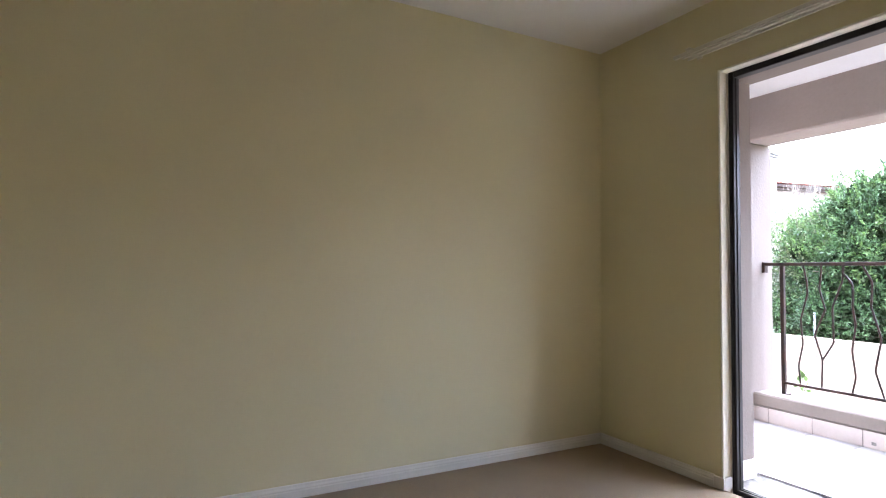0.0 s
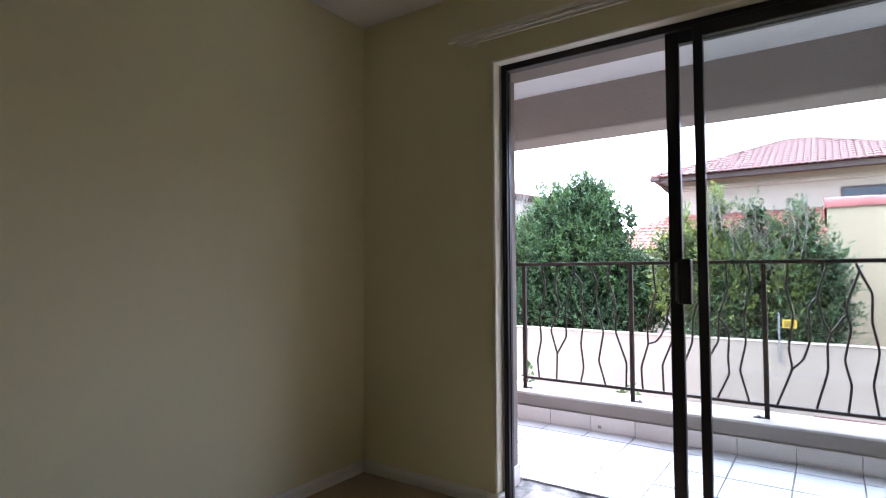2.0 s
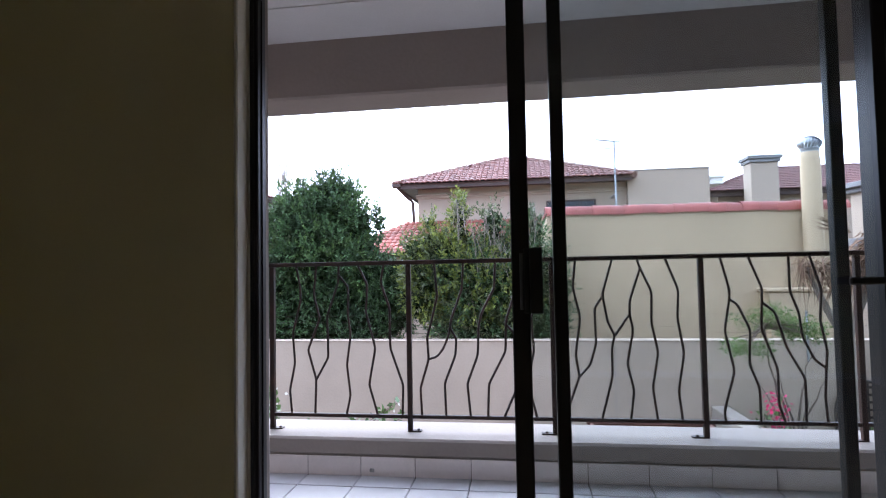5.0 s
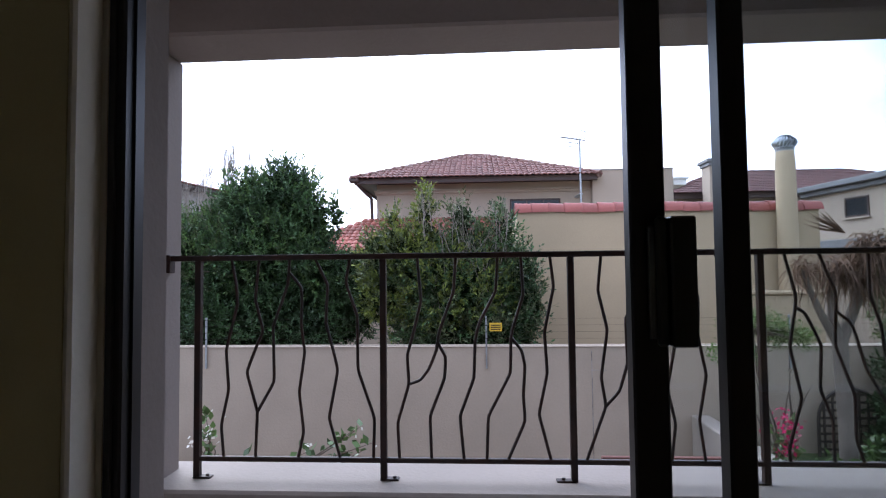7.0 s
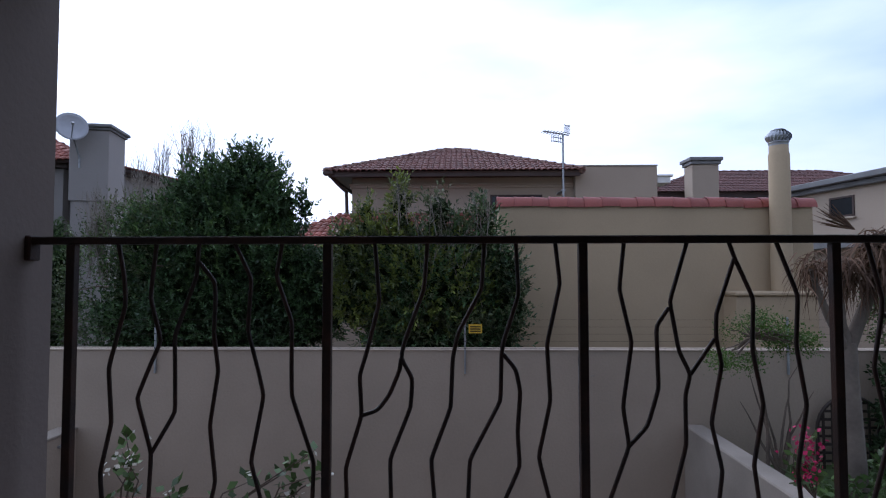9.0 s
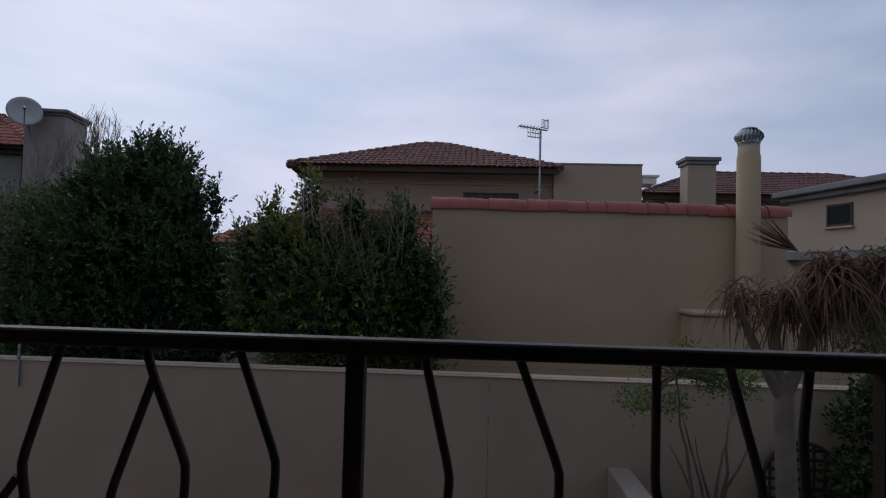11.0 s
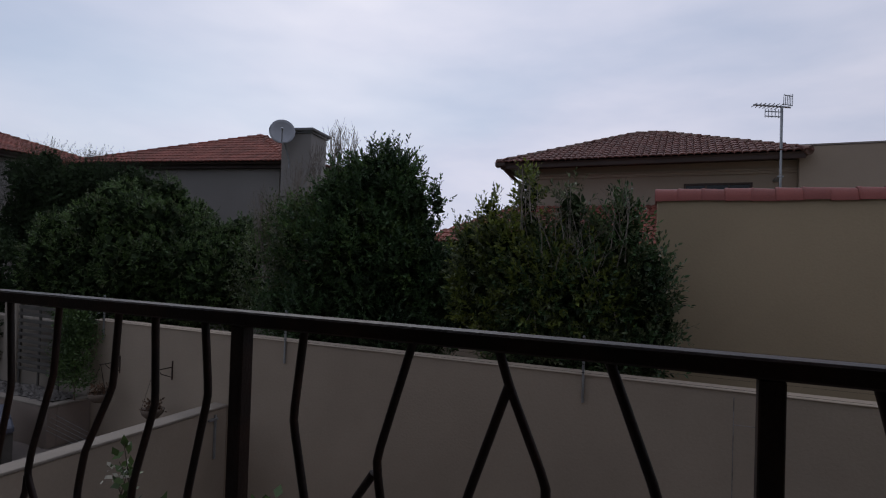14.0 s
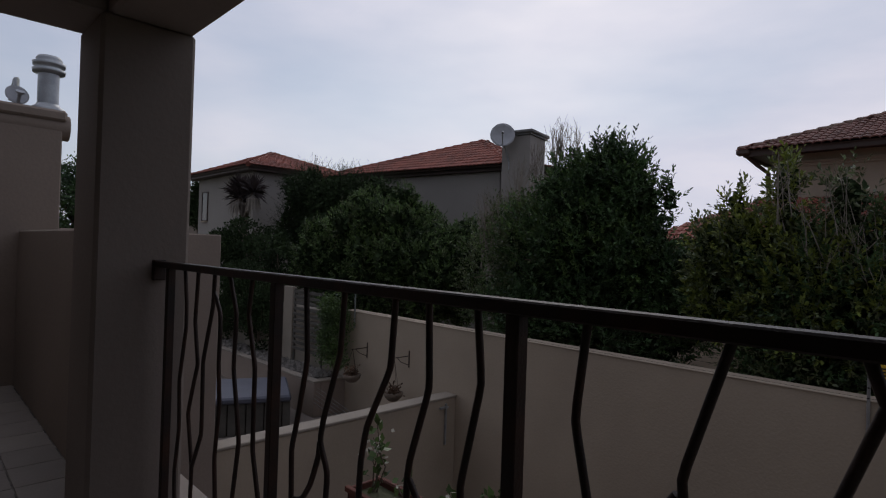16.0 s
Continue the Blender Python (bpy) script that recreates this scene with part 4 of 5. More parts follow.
def left_houses():
    t = thing("house", (-13.0, 17.0, GROUND), "pale grey rendered house with an orange-red tiled roof", "house")
    m = Matrix.Translation((-10.3, 15.0, 0)) @ pose(0, 0, 0, 0, 0, 10.6)
    part("wall", placed_box(Shape(), m, -8.0, -0.3, 0.4, 5.0, GROUND, 4.2), WALL_LEFT, t)
    part("eave_band", placed_box(Shape(), m, -8.2, -0.1, 0.2, 5.2, 4.02, 4.16, 0.01), FASCIA, t)
    hip_roof(t, -8.6, 0.25, 0.0, 5.4, 4.2, 5.62, (6.0, 2.6), ROOF_ORANGE, m, None, "fblr")
    ch = part("chimney", placed_box(Shape(), m, 0.25, 1.25, -0.5, 0.6, 3.0, 4.97, 0.015), WALL_LEFT, t, "plastered chimney block")
    part("chimney_cap", placed_box(placed_box(placed_box(Shape(), m, 0.2, 1.3, -0.55, 0.65, 4.97, 5.03, 0.01), m, 0.14, 1.36, -0.61, 0.71, 5.031, 5.13, 0.025), m, 0.45, 0.9, -0.15, 0.3, 5.131, 5.21, 0.01), SLATE, ch, "weathered grey chimney slab")
    b = Matrix.Translation((-9.75, 15.4, 0)) @ pose(0, 0, 0, 0, 0, -12)
    part("rear_wall", placed_box(Shape(), b, -2.0, -0.35, 0.1, 5.0, GROUND, 4.2), WALL_LEFT, t)
    part("rear_eave_band", placed_box(Shape(), b, -2.0, -0.1, 0.0, 5.1, 4.05, 4.17, 0.01), FASCIA, t)
    roof_slope([b @ Vector(v) for v in ((0.05, 0.0, 4.2), (0.05, 5.2, 4.2), (-1.9, 5.2, 4.5), (-1.9, 0.0, 4.5))], t, ROOF_ORANGE)
    part("chimney_foot", placed_box(Shape(), m, 0.3, 1.2, -0.45, 0.55, GROUND, 3.0), WALL_LEFT, t)
    w = thing("house", (-23.4, 13.3, GROUND), "pale house wing with a low red tiled hip roof", "house")
    m = Matrix.Identity(4)
    part("wall", Shape().box(-26.4, -20.45, 11.15, 15.6, GROUND, 4.42), WALL_LEFT, w)
    part("eave_band", Shape().box(-26.8, -20.05, 10.75, 16.0, 4.3, 4.44, 0.01), FASCIA, w)
    hip_roof(w, -26.9, -19.95, 10.65, 16.1, 4.48, 5.62, (3.35, 3.35), ROOF_ORANGE, m, None, "fblr")
    window_part(w, m, -25.9, -25.2, 2.3, 3.7, 11.13, 0)


left_houses()
satellite_dish("satellite_dish", (-9.7, 14.25, 4.93), 0.39, 40, 78, "round grey satellite dish beside the chimney", (-9.7, 14.6, 3.9))


def right_houses():
    t = thing("house", (12.5, 23.0, GROUND), "far house with low brown-red tiled roofs", "house")
    I = Matrix.Identity(4)
    part("wall", Shape().box(8.4, 19.0, 21.0, 27.0, GROUND, 4.0), WALL_HOUSE, t)
    part("fascia", Shape().box(7.9, 19.6, 20.55, 20.65, 3.8, 4.0, 0.01), FASCIA, t)
    hip_roof(t, 7.8, 20.0, 20.5, 27.5, 4.0, 5.35, 3.4, ROOF_DARK, I, None, "fl")
    c = thing("chimney", (9.5, 19.9, GROUND), "square sand-plastered chimney with a grey slab cap", "chimney")
    part("shaft", Shape().box(9.08, 10.02, 19.6, 20.3, GROUND, 4.88, 0.015), WALL_HOUSE, c)
    part("cap", Shape().box(9.02, 10.08, 19.54, 20.36, 4.88, 5.0, 0.015).box(8.96, 10.14, 19.48, 20.42, 5.001, 5.13, 0.02), SLATE, c)
    g = thing("house", (12.0, 13.5, GROUND), "pale sand house with a flat grey-edged roof and small window", "house")
    m = Matrix.Translation((10.2, 15.7, 0)) @ pose(0, 0, 0, 0, 0, -81.3)
    part("wall", placed_box(Shape(), m, 0.0, 6.5, 0.0, 6.0, GROUND, 3.2), WALL_HOUSE, g)
    part("roof_edge", placed_box(placed_box(Shape(), m, -0.25, 6.6, -0.3, 6.2, 3.27, 3.42, 0.02), m, -0.12, 6.55, -0.15, 6.1, 3.14, 3.27, 0.02), SLATE, g, "grey stepped roof edge")
    part("ledge", placed_box(Shape(), m, 0.0, 6.5, -0.35, 0.0, 1.62, 1.85, 0.015), SLATE, g, "dark ledge below the window")
    window_part(g, m, 1.3, 2.05, 2.42, 2.95, 0.0, 0)


right_houses()


# ---------------------------------------------------------------- plants
def leaf_cloud(centres, count, size, spread, seed, flat=0.55, inner=0.6):
    """Small folded leaves gathered round twig ends. centres: (x, y, z, r) clumps."""
    rng = np.random.default_rng(seed)
    c = np.array(centres)
    pick = rng.choice(len(c), count, p=c[:, 3] ** 2 / (c[:, 3] ** 2).sum())
    d = rng.normal(size=(count, 3))
    d /= np.linalg.norm(d, axis=1)[:, None]
    rad = c[pick, 3] * (inner + (1 - inner) * rng.random(count)) * (1 + 0.16 * rng.normal(size=count))
    p = c[pick, :3] + d * rad[:, None] * np.array([1, 1, 0.85])
    p += rng.normal(size=(count, 3)) * spread
    axis = d * 0.6 + rng.normal(size=(count, 3)) * 0.7 + np.array([0, 0, 0.15])
    axis /= np.linalg.norm(axis, axis=1)[:, None]
    side = np.cross(axis, rng.normal(size=(count, 3)))
    side /= np.linalg.norm(side, axis=1)[:, None]
    ln = size * (0.65 + 0.7 * rng.random(count))[:, None]
    tip, a, b = p + axis * ln, p + axis * ln * 0.45 + side * ln * flat * 0.5, p + axis * ln * 0.45 - side * ln * flat * 0.5
    verts = np.stack([p, a, tip, b], 1).reshape(-1, 3)
    s = Shape()
    s.v = [tuple(q) for q in verts.tolist()]
    s.f = [(i, i + 1, i + 2, i + 3) for i in range(0, 4 * count, 4)]
    s.soft = [False] * count
    return s


def clumps(ellipsoids, count, r0, r1, seed):
    """Clump centres filling a few ellipsoids (x, y, z, rx, ry, rz)."""
    rng = np.random.default_rng(seed)
    out = []
    w = np.array([e[3] * e[4] * e[5] for e in ellipsoids]) ** 0.8
    for k in rng.choice(len(ellipsoids), count, p=w / w.sum()):
        e = ellipsoids[k]
        d = rng.normal(size=3)
        d /= np.linalg.norm(d)
        q = rng.random() ** 0.42
        out.append((e[0] + d[0] * e[3] * q, e[1] + d[1] * e[4] * q, e[2] + d[2] * e[5] * q, rng.uniform(r0, r1)))
    return out


def limbs(base, ends, r, seed, n=7):
    """Tapered, slightly crooked limbs from the trunk to the ends."""
    rng = np.random.default_rng(seed)
    s = Shape()
    b = Vector(base)
    for e in ends:
        e = Vector(e)
        pts = []
        for i in range(n):
            u = i / (n - 1)
            p = b.lerp(e, u) + Vector(rng.normal(size=3).tolist()) * 0.05 * (e - b).length * math.sin(math.pi * u) * 0.6
            p.z += (e - b).length * 0.06 * math.sin(math.pi * u)
            pts.append(p)
        s.tube(pts, [r * (1 - 0.85 * i / (n - 1)) for i in range(n)], 6)
    return s


def blades(p, axis, side, ln, wid, fold):
    """Pointed leaves as six-sided blades: foot, axis, side and length of each, slightly folded upwards."""
    up = np.cross(side, axis)
    e = wid * 0.5
    rows = [p,
            p + axis * ln * 0.3 + side * ln * e * 0.85 + up * ln * fold, p + axis * ln * 0.65 + side * ln * e * 0.8 + up * ln * fold,
            p + axis * ln,
            p + axis * ln * 0.65 - side * ln * e * 0.8 + up * ln * fold, p + axis * ln * 0.3 - side * ln * e * 0.85 + up * ln * fold]
    s = Shape()
    s.v = [tuple(q) for q in np.stack(rows, 1).reshape(-1, 3).tolist()]
    s.f = [f for i in range(0, 6 * len(p), 6) for f in ((i, i + 1, i + 2, i + 3), (i, i + 3, i + 4, i + 5))]
    s.soft = [False] * len(s.f)
    return s


def unit(a):
    return a / np.maximum(np.linalg.norm(a, axis=1)[:, None], 1e-6)


def shoots(blobs, count, per, length, leaf, wid, seed, lift=0.6, inset=0.75):
    """Leafy shoots standing out of the surface of a few ellipsoids, leaves set alternately along each."""
    rng = np.random.default_rng(seed)
    b = np.array(blobs)
    area = (b[:, 3] * b[:, 5] + b[:, 4] * b[:, 5] + b[:, 3] * b[:, 4]) ** 0.9
    pick = rng.choice(len(b), count, p=area / area.sum())
    d = unit(rng.normal(size=(count, 3)))
    p = b[pick, :3] + d * b[pick, 3:] * (inset + (1 - inset) * rng.random(count)[:, None])
    deep = np.zeros(count, bool)
    for k, e in enumerate(b):
        deep |= (pick != k) & (np.linalg.norm((p - e[:3]) / e[3:], axis=1) < 0.72)
    p, d = p[~deep], d[~deep]
    n = len(p)
    g = unit(d * 0.8 + np.array([0, 0, lift]) + rng.normal(size=(n, 3)) * 0.35)
    ln = length * (0.45 + 0.9 * rng.random(n) ** 1.5)
    side0 = unit(np.cross(g, rng.normal(size=(n, 3))))
    side1 = np.cross(g, side0)
    at, ax = [], []
    for k in range(per):
        u = (k + rng.random(n) * 0.6) / per
        a = 2.4 * k + rng.random(n) * 0.7
        out = side0 * np.cos(a)[:, None] + side1 * np.sin(a)[:, None]
        at.append(p + g * (ln * u)[:, None])
        ax.append(g * (0.35 + 0.75 * u)[:, None] + out * (1.05 - 0.6 * u)[:, None] + rng.normal(size=(n, 3)) * 0.2)
    at, ax = np.concatenate(at), unit(np.concatenate(ax))
    side = unit(np.cross(ax, rng.normal(size=ax.shape) * 0.6 + np.array([0, 0, 1.0])))
    return blades(at, ax, side, (leaf * (0.6 + 0.7 * rng.random(len(at))))[:, None], wid, 0.07)


def filling(blobs, count, leaf, wid, seed):
    """Leaves deep inside the ellipsoids, which close the crown."""
    rng = np.random.default_rng(seed)
    b = np.array(blobs)
    w = (b[:, 3] * b[:, 4] * b[:, 5]) ** 0.85
    pick = rng.choice(len(b), count, p=w / w.sum())
    p = b[pick, :3] + unit(rng.normal(size=(count, 3))) * b[pick, 3:] * (0.85 * rng.random(count)[:, None] ** 0.5)
    ax = unit(rng.normal(size=(count, 3)))
    return blades(p, ax, unit(np.cross(ax, rng.normal(size=(count, 3)))), (leaf * (0.7 + 0.6 * rng.random(count)))[:, None], wid, 0.05)


def lumps(blobs, n, r0, r1, seed):
    """Small swellings on the upper surface of the ellipsoids, which break up the crown's outline."""
    rng = np.random.default_rng(seed)
    b = np.array(blobs)
    w = b[:, 3] * b[:, 5]
    out = []
    for k in rng.choice(len(b), n, p=w / w.sum()):
        d = unit(rng.normal(size=(1, 3)) + np.array([[0, -0.3, 0.35]]))[0]
        c, r = b[k, :3] + d * b[k, 3:] * rng.uniform(0.85, 1.02), rng.uniform(r0, r1)
        out.append((*c.tolist(), r, r, r * rng.uniform(0.9, 1.7)))
    return out


def twig_fan(s, foot, top, spread, n, rng, r=0.007):
    """Leafless twigs rising from one foot and forking near their ends."""
    foot = Vector(foot)
    for _ in range(n):
        tip = Vector((foot.x + rng.normal() * spread, foot.y + rng.normal() * spread * 0.6, top - abs(rng.normal()) * 0.16))
        low = foot + Vector((rng.normal() * spread * 0.5, rng.normal() * 0.08, rng.uniform(-0.25, 0.05)))
        mid = low.lerp(tip, 0.5) + Vector((rng.normal() * 0.03, 0, 0))
        s.tube([low, mid, tip], [r, r * 0.7, r * 0.3], 4, False)
        for _ in range(4):
            o = low.lerp(tip, rng.uniform(0.3, 0.9))
            s.tube([o, o + ((tip - low).normalized() + Vector((rng.normal() * 0.4, rng.normal() * 0.3, 0))).normalized() * (tip - low).length * rng.uniform(0.15, 0.35)], [r * 0.5, r * 0.2], 4, False)


def crown_tree(name, at, label, blobs, coats, seed, inner=(40000, 0.11), trunk=0.1, fans=(), fork=None, airy=0, swell=None):
    """A tree or shrub: trunk, limbs, leaves filling the crown (its last airy ellipsoids excepted), and coats of leafy shoots as
    (material, blobs or None for all, shoots, leaves each, shoot length, leaf length, leaf width)."""
    t = thing(name, at, label, "tree" if name.endswith("tree") else "shrub")
    rng = np.random.default_rng(seed + 7)
    fork = Vector(fork) if fork else Vector((blobs[0][0], blobs[0][1], blobs[0][2] - blobs[0][5] * 0.75))
    part("trunk", limbs(at, [fork], trunk, seed, 8), BARK, t)
    for k, c in enumerate(clumps(blobs, 16, 0.1, 0.2, seed)):
        part("limb", limbs(fork, [c[:3]], trunk * 0.5, seed + 1 + k), BARK, t)
    if fans:
        s = Shape()
        for foot, top, spread, n in fans:
            twig_fan(s, foot, top, spread, n, rng)
        part("bare_twig", s, TWIG, t, "leafless grey twigs", "stuff")
    solid = blobs[:len(blobs) - airy]
    more = lumps(solid, *swell, seed + 5) if swell else []
    # inner leaves take the darkened green, which paints in the crown's own shade
    part("inner_crown", filling(solid + more, inner[0], inner[1], 0.6, seed + 3), LEAF_SHADE, t, "", "stuff")
    for k, (mat, which, n, per, length, leaf, wid) in enumerate(coats):
        part("crown", shoots([blobs[q] for q in which] if which else solid + more, n, per, length, leaf, wid, seed + 30 + k), mat, t, "", "stuff")
    return t


def tree(name, at, label, blobs, nclump, nleaf, leaf, mat, seed, r0=0.12, r1=0.28, trunk=0.09):
    """A simpler shrub of leaves gathered in clumps."""
    t = thing(name, at, label, "tree" if name.endswith("tree") else "shrub")
    cl = clumps(blobs, nclump, r0, r1, seed)
    rng = np.random.default_rng(seed + 7)
    mid = Vector((blobs[0][0], blobs[0][1], blobs[0][2] - blobs[0][5] * 0.75))
    part("trunk", limbs(at, [mid], trunk, seed, 8), BARK, t)
    ends = [cl[i][:3] for i in rng.choice(len(cl), min(len(cl), 34), replace=False)]
    part("limb", limbs(mid, ends, trunk * 0.5, seed + 1), BARK, t)
    part("crown", leaf_cloud(cl, nleaf, leaf, 0.03, seed + 20), mat, t, "", "stuff")
    return t


crown_tree("tree", (-3.4, 8.7, GROUND), "dense dark green leafy tree behind the boundary wall",
           [(-3.1, 8.5, 1.45, 1.0, 0.75, 0.95), (-2.72, 8.5, 2.4, 0.45, 0.42, 0.55), (-3.3, 8.5, 2.15, 0.52, 0.5, 0.66), (-3.85, 8.6, 1.25, 0.95, 0.75, 0.95), (-2.15, 8.4, 1.2, 0.45, 0.42, 0.65), (-1.8, 8.45, 2.05, 0.08, 0.08, 0.3), (-1.55, 8.4, 0.55, 0.5, 0.45, 0.6), (-3.2, 8.5, 0.2, 2.0, 0.8, 0.8), (-2.35, 8.45, 2.1, 0.26, 0.26, 0.6), (-4.55, 8.6, 1.45, 0.65, 0.5, 0.75), (-5.05, 8.7, 0.75, 0.75, 0.5, 1.1)],
           [(LEAF_DARK, None, 5600, 13, 0.26, 0.062, 0.46), (LEAF_MID, (0, 1, 2, 3, 4, 8), 1500, 13, 0.28, 0.064, 0.46), (LEAF_GREY, (9, 10, 3), 1500, 9, 0.36, 0.055, 0.42), (LEAF_MID, (9, 10), 500, 9, 0.3, 0.06, 0.42)],
           5, (52000, 0.11), 0.10, [((-3.72, 8.5, 2.6), 3.42, 0.13, 24), ((-4.1, 8.5, 2.3), 3.12, 0.13, 16), ((-4.5, 8.5, 2.0), 2.9, 0.16, 16), ((-3.3, 8.4, 2.8), 3.38, 0.1, 8), ((-4.95, 8.3, 1.1), 2.4, 0.22, 26), ((-2.6, 8.3, 1.0), 1.9, 0.3, 8)], airy=2, swell=(34, 0.14, 0.26))
crown_tree("tree", (0.3, 8.1, GROUND), "bushy tree with yellow-green leaves and bare grey twigs",
           [(0.2, 7.9, 0.8, 1.0, 0.62, 0.72), (-0.45, 7.85, 1.3, 0.4, 0.36, 0.45), (-0.22, 7.85, 1.95, 0.13, 0.13, 0.42), (0.3, 7.85, 1.65, 0.18, 0.18, 0.45), (0.98, 7.85, 1.55, 0.2, 0.2, 0.5), (-0.72, 7.8, 1.75, 0.08, 0.08, 0.32), (1.25, 7.85, 1.0, 0.3, 0.28, 0.42), (1.2, 7.85, 0.3, 0.32, 0.28, 0.42), (0.3, 7.9, 0.1, 1.05, 0.6, 0.5), (-0.85, 7.85, 0.75, 0.28, 0.3, 0.5), (0.62, 7.85, 1.4, 0.16, 0.16, 0.4), (-1.0, 7.9, 1.2, 0.22, 0.22, 0.36)],
           [(LEAF_GREY, None, 2000, 11, 0.26, 0.062, 0.46), (LEAF_LIGHT, (0, 1, 2, 9, 5, 11), 1500, 11, 0.25, 0.066, 0.48), (LEAF_DARK, (0, 4, 6, 7, 8, 10), 1700, 11, 0.27, 0.064, 0.46)],
           11, (19000, 0.095), 0.08, [((0.35, 7.5, 1.1), 2.2, 0.24, 8), ((-0.2, 7.6, 1.7), 2.5, 0.1, 6), ((0.7, 7.45, 0.8), 1.75, 0.22, 5), ((0.95, 7.6, 1.4), 2.25, 0.12, 6), ((0.1, 7.4, 0.5), 1.4, 0.25, 4)], swell=(22, 0.1, 0.2))
crown_tree("round_shrub", (-9.1, 9.3, GROUND), "rounded evergreen shrub with dense small leaves",
           [(-9.2, 9.3, 0.75, 2.75, 1.6, 1.72), (-8.0, 9.2, 0.8, 1.7, 1.3, 1.3), (-10.6, 9.2, 0.7, 1.6, 1.2, 1.2), (-8.9, 9.0, 1.6, 1.2, 1.0, 0.85), (-7.2, 9.2, 0.6, 1.0, 1.0, 0.95)],
           [(LEAF_MID, None, 11000, 9, 0.14, 0.06, 0.44), (LEAF_GREY, None, 2000, 9, 0.15, 0.06, 0.42)],
           21, (60000, 0.16), 0.12, swell=(60, 0.22, 0.36))
crown_tree("feathery_tree", (-14.0, 11.5, GROUND), "soft feathery grey-green tree behind the shrubs",
           [(-14.6, 11.4, 2.9, 1.8, 1.0, 0.95), (-12.5, 11.4, 2.95, 1.0, 0.8, 0.62), (-16.6, 11.5, 2.9, 1.3, 0.9, 0.95), (-13.8, 11.4, 1.2, 2.4, 1.1, 1.2), (-17.3, 11.6, 1.7, 1.4, 1.0, 1.3), (-15.6, 11.5, 2.0, 1.6, 0.9, 1.2)],
           [(LEAF_FEATHER, None, 5200, 16, 0.45, 0.055, 0.2)],
           31, (26000, 0.15), 0.12, swell=(20, 0.25, 0.45))
tree("hedge_shrub", (-7.2, 6.6, -1.2), "clipped green climber against the garden wall",
     [(-7.2, 6.6, -0.5, 0.28, 0.18, 0.68), (-7.25, 6.6, 0.0, 0.26, 0.18, 0.32)], 70, 12000, 0.042, LEAF_MID, 41, 0.1, 0.2, 0.02)
# the next two wear the shade-darkened green all over
tree("hedge_shrub", (-10.6, 6.7, -1.2), "dark creeper hanging over the white garden wall",
     [(-10.5, 6.7, -0.3, 0.85, 0.22, 0.95), (-11.6, 6.8, 0.1, 0.9, 0.3, 0.8), (-12.4, 6.7, -0.5, 0.7, 0.25, 0.7)], 120, 22000, 0.06, LEAF_SHADE, 43, 0.12, 0.24, 0.02)
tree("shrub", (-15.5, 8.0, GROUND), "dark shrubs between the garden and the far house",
     [(-13.5, 8.6, 0.3, 1.6, 0.8, 1.2), (-16.5, 9.0, 0.6, 2.4, 1.0, 1.5), (-12.6, 9.6, 1.0, 0.9, 0.6, 1.1)], 170, 30000, 0.1, LEAF_SHADE, 47, 0.2, 0.4, 0.06)
tree("shrub", (6.9, 8.2, GROUND), "bright green upright shrub beside the outbuilding",
     [(7.05, 8.1, 1.0, 0.22, 0.2, 0.75), (7.3, 8.2, 0.3, 0.45, 0.3, 0.8)], 50, 9000, 0.05, LEAF_MID, 51, 0.12, 0.24, 0.04)
tree("feathery_shrub", (3.95, 5.9, -1.35), "light green feathery shrub with thin crooked stems",
     [(3.75, 5.8, 0.45, 0.40, 0.25, 0.15), (3.5, 5.8, 0.08, 0.36, 0.22, 0.07), (4.3, 5.9, 0.3, 0.3, 0.22, 0.12)], 40, 4200, 0.028, LEAF_BRIGHT, 53, 0.07, 0.14, 0.025)
tree("shrub", (5.6, 5.2, -1.35), "low green garden shrubs on the raised lawn",
     [(5.4, 5.4, -1.05, 0.9, 0.4, 0.3), (4.5, 5.0, -1.15, 0.5, 0.4, 0.2), (6.6, 5.9, -0.5, 0.7, 0.5, 0.9)], 70, 9000, 0.07, LEAF_MID, 57, 0.12, 0.22, 0.02)


# shade under the palm is painted in with the darkened leaf green
tree("shrub", (6.2, 6.3, -1.35), "dark green shrubs growing beside the dry palm",
     [(6.0, 6.3, -0.5, 0.6, 0.35, 0.85), (6.9, 6.4, -0.2, 0.7, 0.35, 1.0), (5.75, 5.9, -1.0, 0.5, 0.3, 0.4)], 110, 26000, 0.06, LEAF_SHADE, 59, 0.12, 0.22, 0.02)


